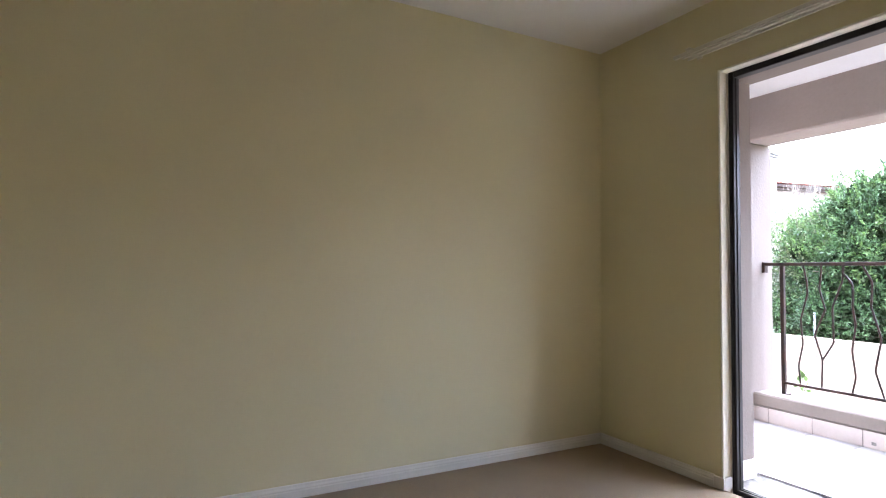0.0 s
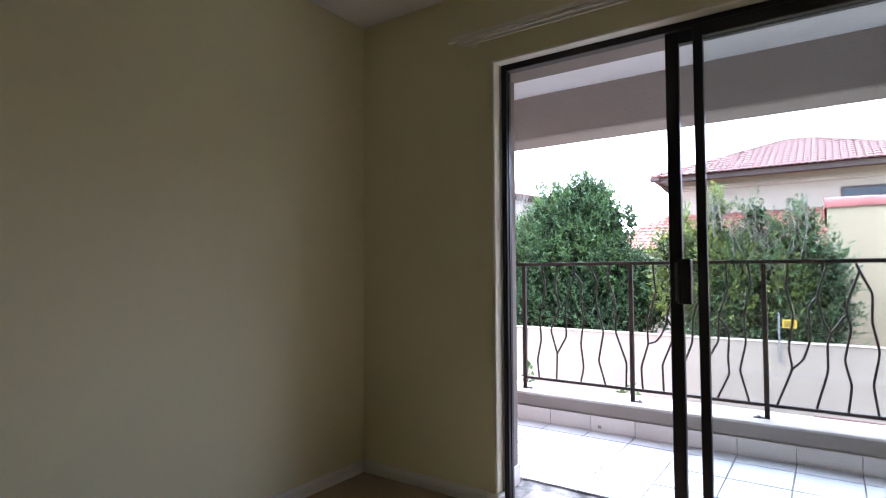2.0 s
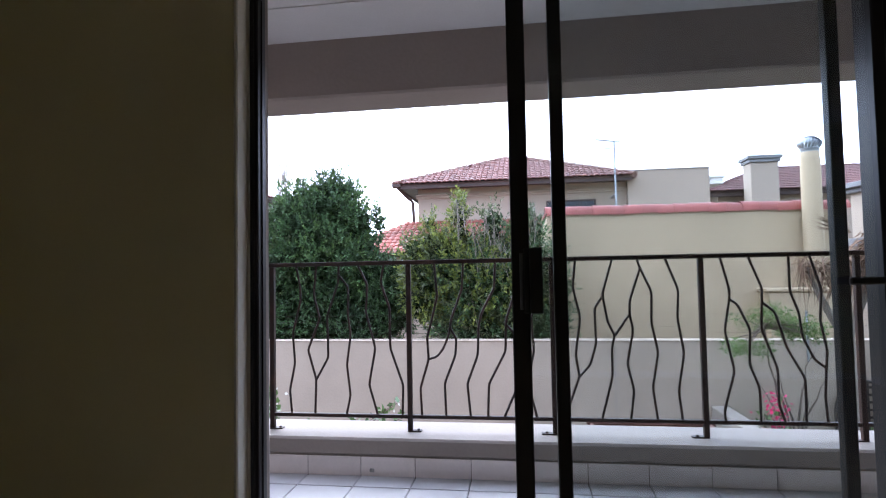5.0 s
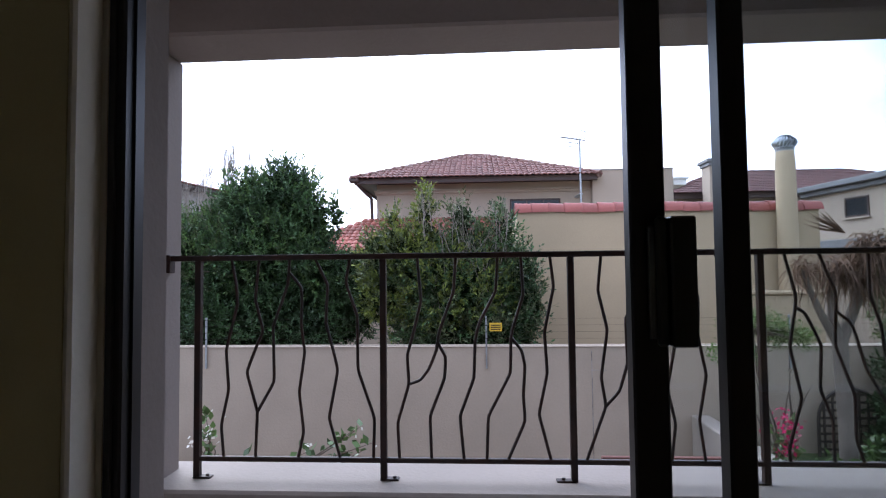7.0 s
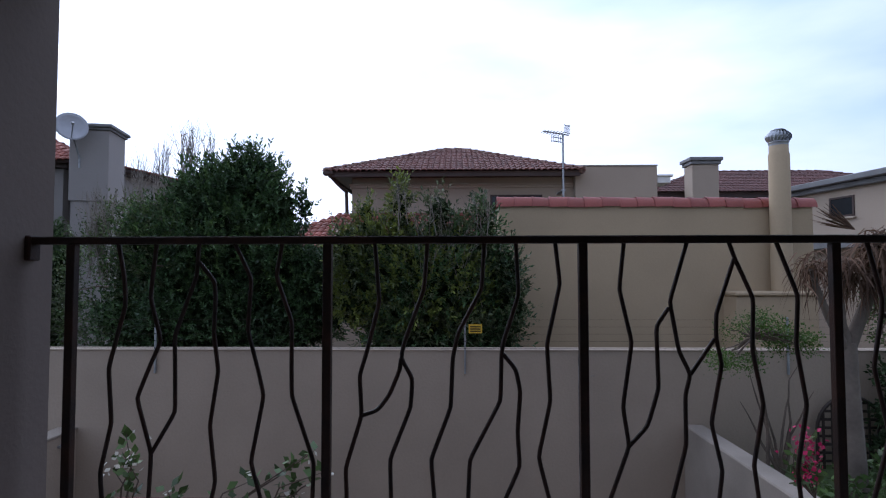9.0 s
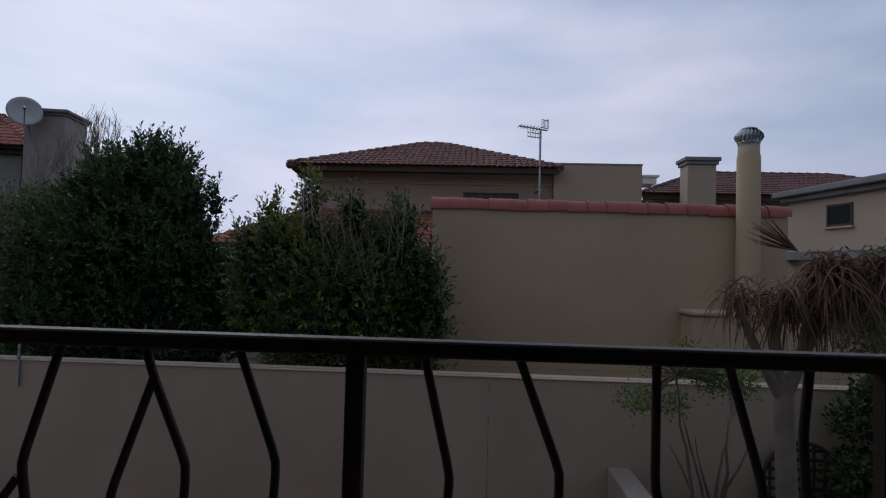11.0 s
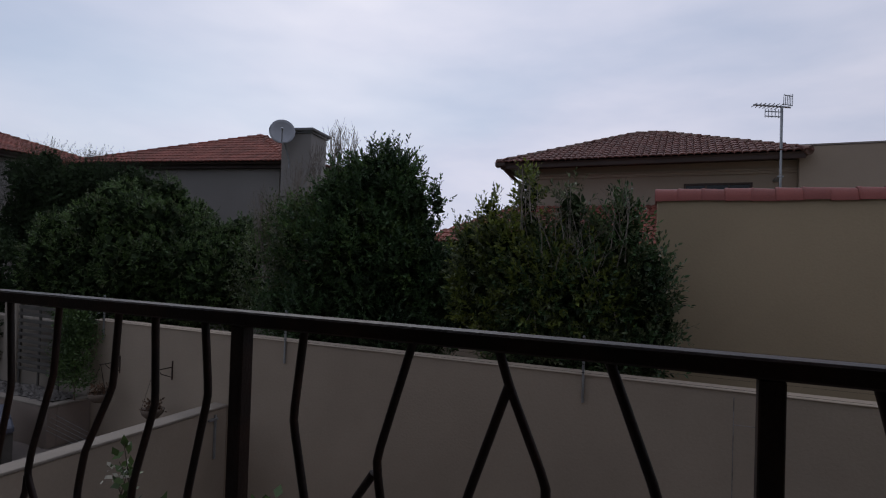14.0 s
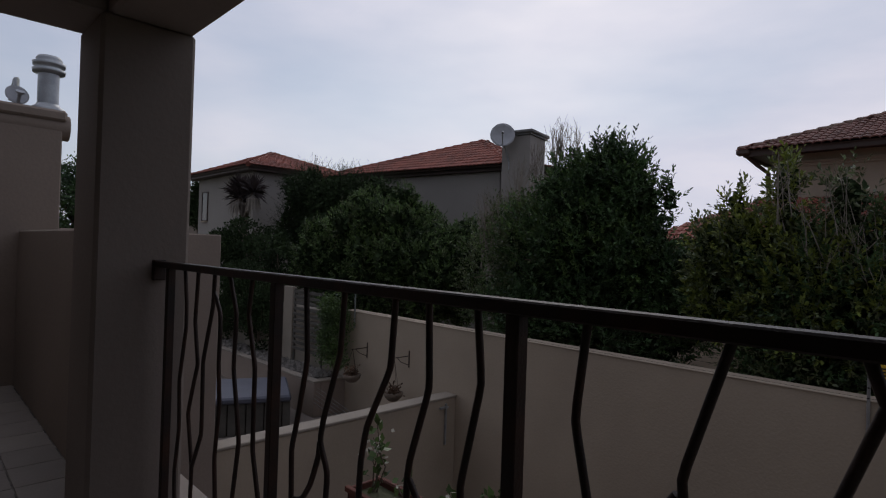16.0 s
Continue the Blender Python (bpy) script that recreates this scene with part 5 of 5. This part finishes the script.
def spiky_plant(at, label, heads, n, ln, mat, seed):
    t = thing("spiky_plant", at, label, "plant")
    rng = np.random.default_rng(seed)
    fork = Vector((at[0], at[1], heads[0][2] - 1.0))
    part("stem", Shape().tube([at, fork], [0.18, 0.13], 8), BARK, t)
    for head in heads:
        top = Vector(head)
        part("limb", Shape().tube([fork - Vector((0, 0, 0.1)), fork.lerp(top, 0.5) + Vector((0, 0, -0.08)), top], [0.1, 0.08, 0.06], 7), BARK, t)
        s = Shape()
        for _ in range(n):
            a, e = rng.uniform(0, 2 * math.pi), rng.uniform(-0.7, 1.4)
            d = Vector((math.cos(a) * math.cos(e), math.sin(a) * math.cos(e), math.sin(e)))
            w = d.orthogonal().normalized() * 0.03
            q = top + d * ln * rng.uniform(0.7, 1)
            k = top.lerp(q, 0.5) + Vector((0, 0, 0.03))
            s.add([top - w, k - w, q, k + w, top + w], [(0, 1, 2, 3, 4)])
        part("rosette", s, mat, t, "", "stuff")
        s = Shape()
        for _ in range(n // 2):
            a = rng.uniform(0, 2 * math.pi)
            d = Vector((math.cos(a), math.sin(a), 0))
            w = Vector((-math.sin(a), math.cos(a), 0)) * 0.025
            o = top - Vector((0, 0, 0.08))
            k, q = o + d * ln * 0.3 - Vector((0, 0, ln * 0.25)), o + d * ln * rng.uniform(0.25, 0.45) - Vector((0, 0, ln * rng.uniform(0.8, 1.3)))
            s.add([o - w, k - w, q, k + w, o + w], [(0, 1, 2, 3, 4)])
        part("dead_skirt", s, BLADE_PALE, t, "withered pale hanging blades", "stuff")


structure("far_garden_wall", Shape().box(-52.0, -33.5, 16.5, 16.9, GROUND, 2.9, 0.02), PARTY_PLASTER, "brown plastered garden wall beyond the far house", "garden wall")
tree("tree", (-38.0, 15.5, GROUND), "small dark tree beyond the far house",
     [(-38.5, 15.5, 3.6, 1.4, 1.0, 1.2), (-37.6, 15.5, 4.9, 0.6, 0.6, 0.8)], 60, 6000, 0.2, LEAF_SHADE, 65, 0.3, 0.6, 0.12)
spiky_plant((-18.9, 10.1, GROUND), "dark spiky dragon tree with several blade rosettes", [(-19.7, 10.1, 3.25), (-19.1, 10.0, 3.4), (-18.4, 10.2, 3.35), (-17.8, 9.9, 3.15), (-18.9, 9.9, 3.0)], 80, 0.72, BLADE_DARK, 61)
tree("tree", (-16.5, 4.2, GROUND), "dark tree beyond the stepped party wall",
     [(-16.4, 4.2, 2.3, 1.0, 1.3, 1.2), (-16.8, 5.6, 1.9, 0.9, 0.8, 1.1)], 90, 14000, 0.1, LEAF_DARK, 63, 0.2, 0.4, 0.1)


def dead_palm():
    at = (4.52, 5.4, -1.35)
    t = thing("palm_tree", at, "pale forked palm with drooping dry brown fronds", "palm tree")
    part("trunk", Shape().tube([at, (4.5, 5.4, -0.7), (4.47, 5.4, 0.0), (4.46, 5.4, 0.34)], [0.1, 0.085, 0.075, 0.075], 12), PALM_BARK, t)
    part("limb", Shape().tube([(4.46, 5.4, 0.28), (4.57, 5.4, 0.54), (4.72, 5.4, 0.87), (4.8, 5.4, 1.25)], [0.07, 0.06, 0.05, 0.04], 8), PALM_BARK, t)
    part("limb", Shape().tube([(4.46, 5.4, 0.26), (4.38, 5.38, 0.53), (4.36, 5.36, 0.82), (4.38, 5.32, 1.04)], [0.065, 0.05, 0.04, 0.035], 8), PALM_BARK, t)
    part("limb", Shape().tube([(4.44, 5.4, 0.26), (4.22, 5.32, 0.61), (4.05, 5.23, 0.91), (4.02, 5.23, 1.08)], [0.05, 0.04, 0.03, 0.025], 8), PALM_BARK, t)
    part("limb", Shape().tube([(4.68, 5.4, 0.78), (5.06, 5.45, 1.04), (5.18, 5.49, 1.29)], [0.05, 0.042, 0.035], 8), PALM_BARK, t)
    rng = np.random.default_rng(71)
    for c, n, ln in (((4.82, 5.4, 1.31), 420, 0.56), ((4.39, 5.32, 1.06), 220, 0.38), ((4.02, 5.23, 1.1), 120, 0.34), ((5.27, 5.49, 1.31), 360, 0.58), ((4.72, 5.36, 1.0), 200, 0.38)):
        s = Shape()
        c = Vector(c)
        for _ in range(n):
            a = rng.uniform(0, 2 * math.pi)
            e = rng.uniform(-0.5, 0.95)
            d = Vector((math.cos(a) * math.cos(e), math.sin(a) * math.cos(e), math.sin(e)))
            l2 = ln * rng.uniform(0.35, 1.15)
            o = c + Vector((rng.normal(), rng.normal(), rng.normal())) * 0.07
            side = Vector((-math.sin(a), math.cos(a), rng.normal() * 0.6)).normalized() * rng.uniform(0.004, 0.011)
            bend = Vector((rng.normal() * 0.16, rng.normal() * 0.16, 0)) * l2
            droop = rng.uniform(0.55, 1.25)
            reach = rng.uniform(0.45, 0.95)
            pts = [o + d * l2 * u * reach + bend * u * u + Vector((0, 0, -droop * l2 * u * u)) for u in (0.02, 0.25, 0.5, 0.75, 1.0)]
            vs = []
            for i, p in enumerate(pts):
                w = side * (1, 1.1, 0.9, 0.6, 0.1)[i]
                vs += [p - w, p + w]
            s.add(vs, [(0, 1, 3, 2), (2, 3, 5, 4), (4, 5, 7, 6), (6, 7, 9, 8)])
        part("dry_frond", s, DRY_FROND, t, "drooping dry brown fronds", "stuff")
    s = Shape()
    for _ in range(40):
        a = rng.uniform(2.2, 4.0)
        d = Vector((math.cos(a) * 0.9, math.sin(a) * 0.2, rng.uniform(0.1, 0.9))).normalized()
        c = Vector((4.56, 5.4, 1.46))
        s.tube([c, c + d * rng.uniform(0.22, 0.42)], [0.007, 0.002], 4, False)
    part("young_blade", s, DRY_FROND, t)


dead_palm()


def flowers(name, at, label, stems, mat_leaf, mat_petal, seed, petals=40, root=None):
    t = thing(name, root or at, label, "flowering plant")
    rng = np.random.default_rng(seed)
    s, ends, mids = Shape(), [], []
    for e in stems:
        e = Vector(e)
        b = Vector(at)
        k = b.lerp(e, 0.5) + Vector((rng.normal() * 0.06, rng.normal() * 0.04, 0.05))
        s.tube([b, k, e], [0.006, 0.005, 0.002], 5, False)
        ends.append((e.x, e.y, e.z, 0.05))
        for u in (0.35, 0.5, 0.62, 0.74, 0.86, 0.95):
            p = k.lerp(e, max(0, u * 2 - 1)) if u > 0.5 else b.lerp(k, u * 2)
            mids.append((p.x, p.y, p.z, 0.045))
    if root:
        s.tube([root, Vector(root).lerp(Vector(at), 0.5) + Vector((0.04, 0.02, 0)), at], [0.014, 0.011, 0.008], 6)
    part("stem", s, BARK, t)
    part("foliage", leaf_cloud(mids, 13 * len(stems), 0.066, 0.014, seed, 0.6, 0.2), mat_leaf, t, "", "stuff")
    part("blossom", leaf_cloud(ends + mids[-3:], petals, 0.032, 0.03, seed + 1, 0.8, 0.2), mat_petal, t, "", "stuff")


def planter(x0, x1, y0, y1, z, label):
    t = thing("planter_box", ((x0 + x1) / 2, (y0 + y1) / 2, z), label, "planter")
    h = 0.24
    s = Shape().box(x0, x1, y0, y0 + 0.025, z, z + h, 0.004).box(x0, x1, y1 - 0.025, y1, z, z + h, 0.004).box(x0, x0 + 0.025, y0, y1, z, z + h, 0.004).box(x1 - 0.025, x1, y0, y1, z, z + h, 0.004).box(x0, x1, y0, y1, z, z + 0.02)
    part("trough", s, TERRACOTTA, t)
    part("rim", Shape().box(x0 - 0.015, x1 + 0.015, y0 - 0.015, y0 + 0.02, z + h - 0.03, z + h + 0.006, 0.004).box(x0 - 0.015, x1 + 0.015, y1 - 0.02, y1 + 0.015, z + h - 0.03, z + h + 0.006, 0.004), TERRACOTTA, t)
    part("soil", Shape().box(x0 + 0.02, x1 - 0.02, y0 + 0.02, y1 - 0.02, z + 0.02, z + h - 0.04), SOIL, t)


for x0, x1 in ((-1.5, -0.46), (-0.42, 0.38), (0.42, 1.22)):
    planter(x0, x1, 2.98, 3.24, -0.59, "terracotta trough planter standing on the narrow wall")
planter(1.2, 1.92, 1.8, 2.04, -0.1, "terracotta trough planter standing on the outer ledge")
flowers("flowering_stalk", (-1.42, 3.12, -0.5), "tall leafy stalk with small white flowers in a planter", [(-1.39, 3.12, 0.08), (-1.33, 3.1, -0.08), (-1.47, 3.12, -0.12), (-1.4, 3.1, -0.02)], LEAF_MID, WHITE_PETAL, 81, 26)
flowers("flowering_stalk", (-0.88, 3.12, -0.42), "trailing green stems with pale flowers in a planter", [(-0.26, 3.1, -0.01), (-0.3, 3.1, -0.03), (-0.62, 3.1, -0.18), (-1.12, 3.1, -0.25)], LEAF_MID, WHITE_PETAL, 82, 12)
flowers("flowering_stalk", (-0.55, 3.12, -0.42), "short trailing green stem in a planter", [(-0.17, 3.1, -0.12), (-0.22, 3.1, -0.16), (-0.35, 3.1, -0.26)], LEAF_MID, WHITE_PETAL, 86, 6)
flowers("bougainvillea", (3.02, 3.7, -0.5), "bright pink flowering creeper standing in the yard", [(2.86, 3.65, -0.16), (2.95, 3.65, -0.26), (2.9, 3.62, -0.32), (3.0, 3.68, -0.22), (2.98, 3.7, -0.08)], LEAF_MID, PINK, 83, 130, (3.1, 3.75, GROUND + 0.03))


def crooked_shrub():
    t = thing("bare_shrub", (4.35, 6.4, -1.35), "leafless crooked shrub against the garden wall", "shrub")
    b = Vector((4.35, 6.4, -1.35))
    ends = [(4.05, 6.5, -0.1), (4.5, 6.45, -0.2), (4.75, 6.4, -0.35), (4.2, 6.5, -0.4), (4.65, 6.5, -0.05), (3.95, 6.5, -0.5)]
    for k, e in enumerate(ends):
        part("stem", limbs(b, [e], 0.022, 91 + k, 6), BARK, t)


crooked_shrub()


def lattice_arch():
    cx, y, z0 = 5.38, 6.72, -1.3
    t = thing("lattice_arch", (cx, y, -1.35), "dark wooden lattice panel with a round top on the wall", "trellis")
    rr, h = 0.4, 0.42
    pts = [(cx - rr, y, -1.35), (cx - rr, y, z0 + h)] + [(cx - rr * math.cos(a), y, z0 + h + rr * math.sin(a)) for a in [math.pi * k / 14 for k in range(1, 14)]] + [(cx + rr, y, z0 + h), (cx + rr, y, -1.35)]
    part("rim", Shape().tube(pts, 0.022, 6), DARK_WOOD, t)
    for k in range(-3, 4):
        x = cx + k * 0.11
        top = z0 + h + math.sqrt(rr * rr - (k * 0.11) ** 2)
        part("slat", Shape().box(x - 0.016, x + 0.016, y - 0.012, y - 0.002, -1.35, top, 0.002), DARK_WOOD, t)
    for k in range(8):
        z = z0 + 0.04 + k * 0.1
        w = rr if z < z0 + h else math.sqrt(max(0.0, rr * rr - (z - z0 - h) ** 2))
        part("slat", Shape().box(cx - w, cx + w, y, y + 0.01, z - 0.016, z + 0.016, 0.002), DARK_WOOD, t)


lattice_arch()


def hanging_basket(x, zb, zt):
    t = thing("hanging_basket", (x, WALL_Y0, zt), "hanging flower basket on a black scroll wall bracket", "hanging basket", "baskets on the boundary wall")
    y = WALL_Y0
    part("bracket", Shape().box(x - 0.01, x + 0.01, y - 0.012, y - 0.001, zt - 0.14, zt + 0.14, 0.002).tube([(x, y - 0.01, zt + 0.05), (x, y - 0.34, zt + 0.05)], 0.007, 6).tube([(x, y - 0.01, zt - 0.1), (x, y - 0.18, zt - 0.03), (x, y - 0.26, zt + 0.05)], 0.006, 6), IRON, t)
    for k in range(3):
        a = 2 * math.pi * k / 3
        part("chain", Shape().tube([(x, y - 0.32, zt + 0.05), (x + 0.15 * math.cos(a), y - 0.32 + 0.15 * math.sin(a), zb + 0.14)], 0.003, 4), IRON, t)
    part("bowl", Shape().lathe(x, y - 0.32, [(0.0, zb), (0.08, zb + 0.02), (0.14, zb + 0.08), (0.165, zb + 0.15), (0.15, zb + 0.15), (0.0, zb + 0.13)], 16), BARK, t, "brown basket bowl")
    part("plant", leaf_cloud([(x, y - 0.32, zb + 0.17, 0.12)], 240, 0.05, 0.03, int(abs(x) * 10), 0.5, 0.2), DRY_FROND, t, "sparse dry plant", "stuff")


hanging_basket(-5.35, -1.22, -0.57)
hanging_basket(-6.5, -1.14, -0.6)


def garden_left():
    t = thing("spa_tub", (-7.45, 4.8, -1.85), "square spa with grey wooden slat sides and blue-grey cover", "spa")
    m = Matrix.Translation((-6.65, 5.45, 0)) @ pose(0, 0, 0, 0, 0, -25) @ Matrix.Translation((6.75, -5.6, 0))
    part("cover", Shape().box(-8.15, -6.75, 4.0, 5.6, -1.33, -1.22, 0.03, m), COVER, t, "blue-grey vinyl cover")
    for k in range(10):
        x = -8.07 + k * 0.138
        part("slat", Shape().box(x - 0.06, x + 0.06, 4.04, 4.07, -1.85, -1.335, 0.004, m), GREY_WOOD, t)
    for k in range(11):
        y = 4.13 + k * 0.14
        part("slat", Shape().box(-6.83, -6.80, y - 0.06, y + 0.06, -1.85, -1.335, 0.004, m), GREY_WOOD, t)
    part("body", Shape().box(-8.1, -6.86, 4.08, 5.55, -1.85, -1.34, 0, m), DARK_WOOD, t)
    rng = np.random.default_rng(95)
    s = Shape()
    for _ in range(1500):
        x, y, r = rng.uniform(-12.3, -7.4), rng.uniform(6.33, 6.8), rng.uniform(0.03, 0.07)
        z = -1.24 + rng.uniform(0, 0.06)
        s.add([(x + r * a, y + r * b, z + r * c) for a, b, c in ((1, 0, 0), (0, 1, 0), (-1, 0, 0), (0, -1, 0), (0, 0, 0.7), (0, 0, -0.7))], [(0, 1, 4), (1, 2, 4), (2, 3, 4), (3, 0, 4), (1, 0, 5), (2, 1, 5), (3, 2, 5), (0, 3, 5)])
    tagged(mesh_object("pebbles", s, PEBBLE), "grey pebbles covering the raised bed", "pebbles", "", "stuff")
    structure("bed_soil", Shape().box(-12.5, -7.3, 6.32, WALL_Y0, -1.85, -1.24), SOIL, "dark soil of the raised bed", "soil")
    w = thing("wall_trellis", (-8.65, 6.78, -1.2), "weathered grey slatted trellis on the garden wall", "trellis")
    for k in range(11):
        z = -0.9 + k * 0.118
        part("slat", Shape().box(-9.02, -7.9, 6.76, 6.775, z - 0.03, z + 0.03, 0.003), GREY_WOOD, w)
    for x in (-9.0, -8.46, -7.92):
        part("upright", Shape().box(x - 0.02, x + 0.02, 6.776, 6.8, -1.2, 0.34, 0.003), GREY_WOOD, w)
    p = thing("wall_pipe", (PARTY + 0.02, 6.6, -1.6), "short grey pipe and bracket on the partition wall", "pipe")
    part("pipe", Shape().tube([(PARTY + 0.02, 6.62, -1.62), (PARTY + 0.02, 6.62, -1.02)], 0.018, 8), GREY_METAL, p)
    part("bracket", Shape().box(PARTY, PARTY + 0.04, 6.5, 6.66, -1.09, -1.06, 0.004), GREY_METAL, p)
    d = thing("drying_line", (-6.0, 6.1, -1.85), "thin drying wires strung across the patio", "washing line")
    for k in range(5):
        part("wire", Shape().tube([(-7.15, 6.25 - 0.02 * k, -1.32 - 0.06 * k), (-5.6, 5.9, -1.34 - 0.06 * k), (PARTY - 0.25, 5.6 - 0.1 * k, -1.36 - 0.06 * k)], 0.003, 4), GREY_METAL, d)


garden_left()

# ---------------------------------------------------------------- tiles of the balcony floor, last
P = 0.297
me = mesh_only("floor_tile", Shape().box(-P / 2 + 0.003, P / 2 - 0.003, -P / 2 + 0.006, P / 2 - 0.006, -0.012, 0.0, 0.0015), TILE)
me_edge = mesh_only("floor_tile_edge", Shape().box(-P / 2 + 0.003, P / 2 - 0.003, -0.075, 0.075, -0.012, 0.0, 0.0015), TILE)
me_terrace = mesh_only("terrace_tile", Shape().box(-P / 2 + 0.003, P / 2 - 0.003, -P / 2 + 0.0045, P / 2 - 0.0045, -0.012, 0.0, 0.0015), TERRACE_TILE)
me_cut = mesh_only("floor_tile_cut", Shape().box(-P / 2 + 0.003, P / 2 - 0.003, -0.124, 0.124, -0.012, 0.0, 0.0015), TERRACE_TILE)
x = 0.2265 + P / 2
while x > PARTY + P:
    x -= P
xs = []
while x < RIGHT_END + 0.25:
    xs.append(x)
    x += P
for x in xs:
    for k in range(4):
        y = 1.254 - P / 2 - P * k
        if y - P / 2 > WALL_T:
            piece("floor_tile", me if x > -1.25 else me_terrace, balcony, pose(x, y, random.uniform(-0.0006, 0.0006)))
    if x > -0.9 and x < RIGHT_END - 0.1:
        piece("floor_tile", me_edge, balcony, pose(x, 1.3335, 0))
    elif x < -1.25:
        piece("floor_tile", me_cut, balcony, pose(x, 1.383, 0))
sk = mesh_only("skirting_tile", Shape().box(-P / 2 + 0.002, P / 2 - 0.002, -0.006, 0.0, 0.0, 0.1, 0.0015), SKIRT_TILE)
for x in xs:
    if -0.9 < x < RIGHT_END - 0.05:
        piece("skirting_tile", sk, kerb_ob, pose(x, KERB_Y + 0.005, 0.001))
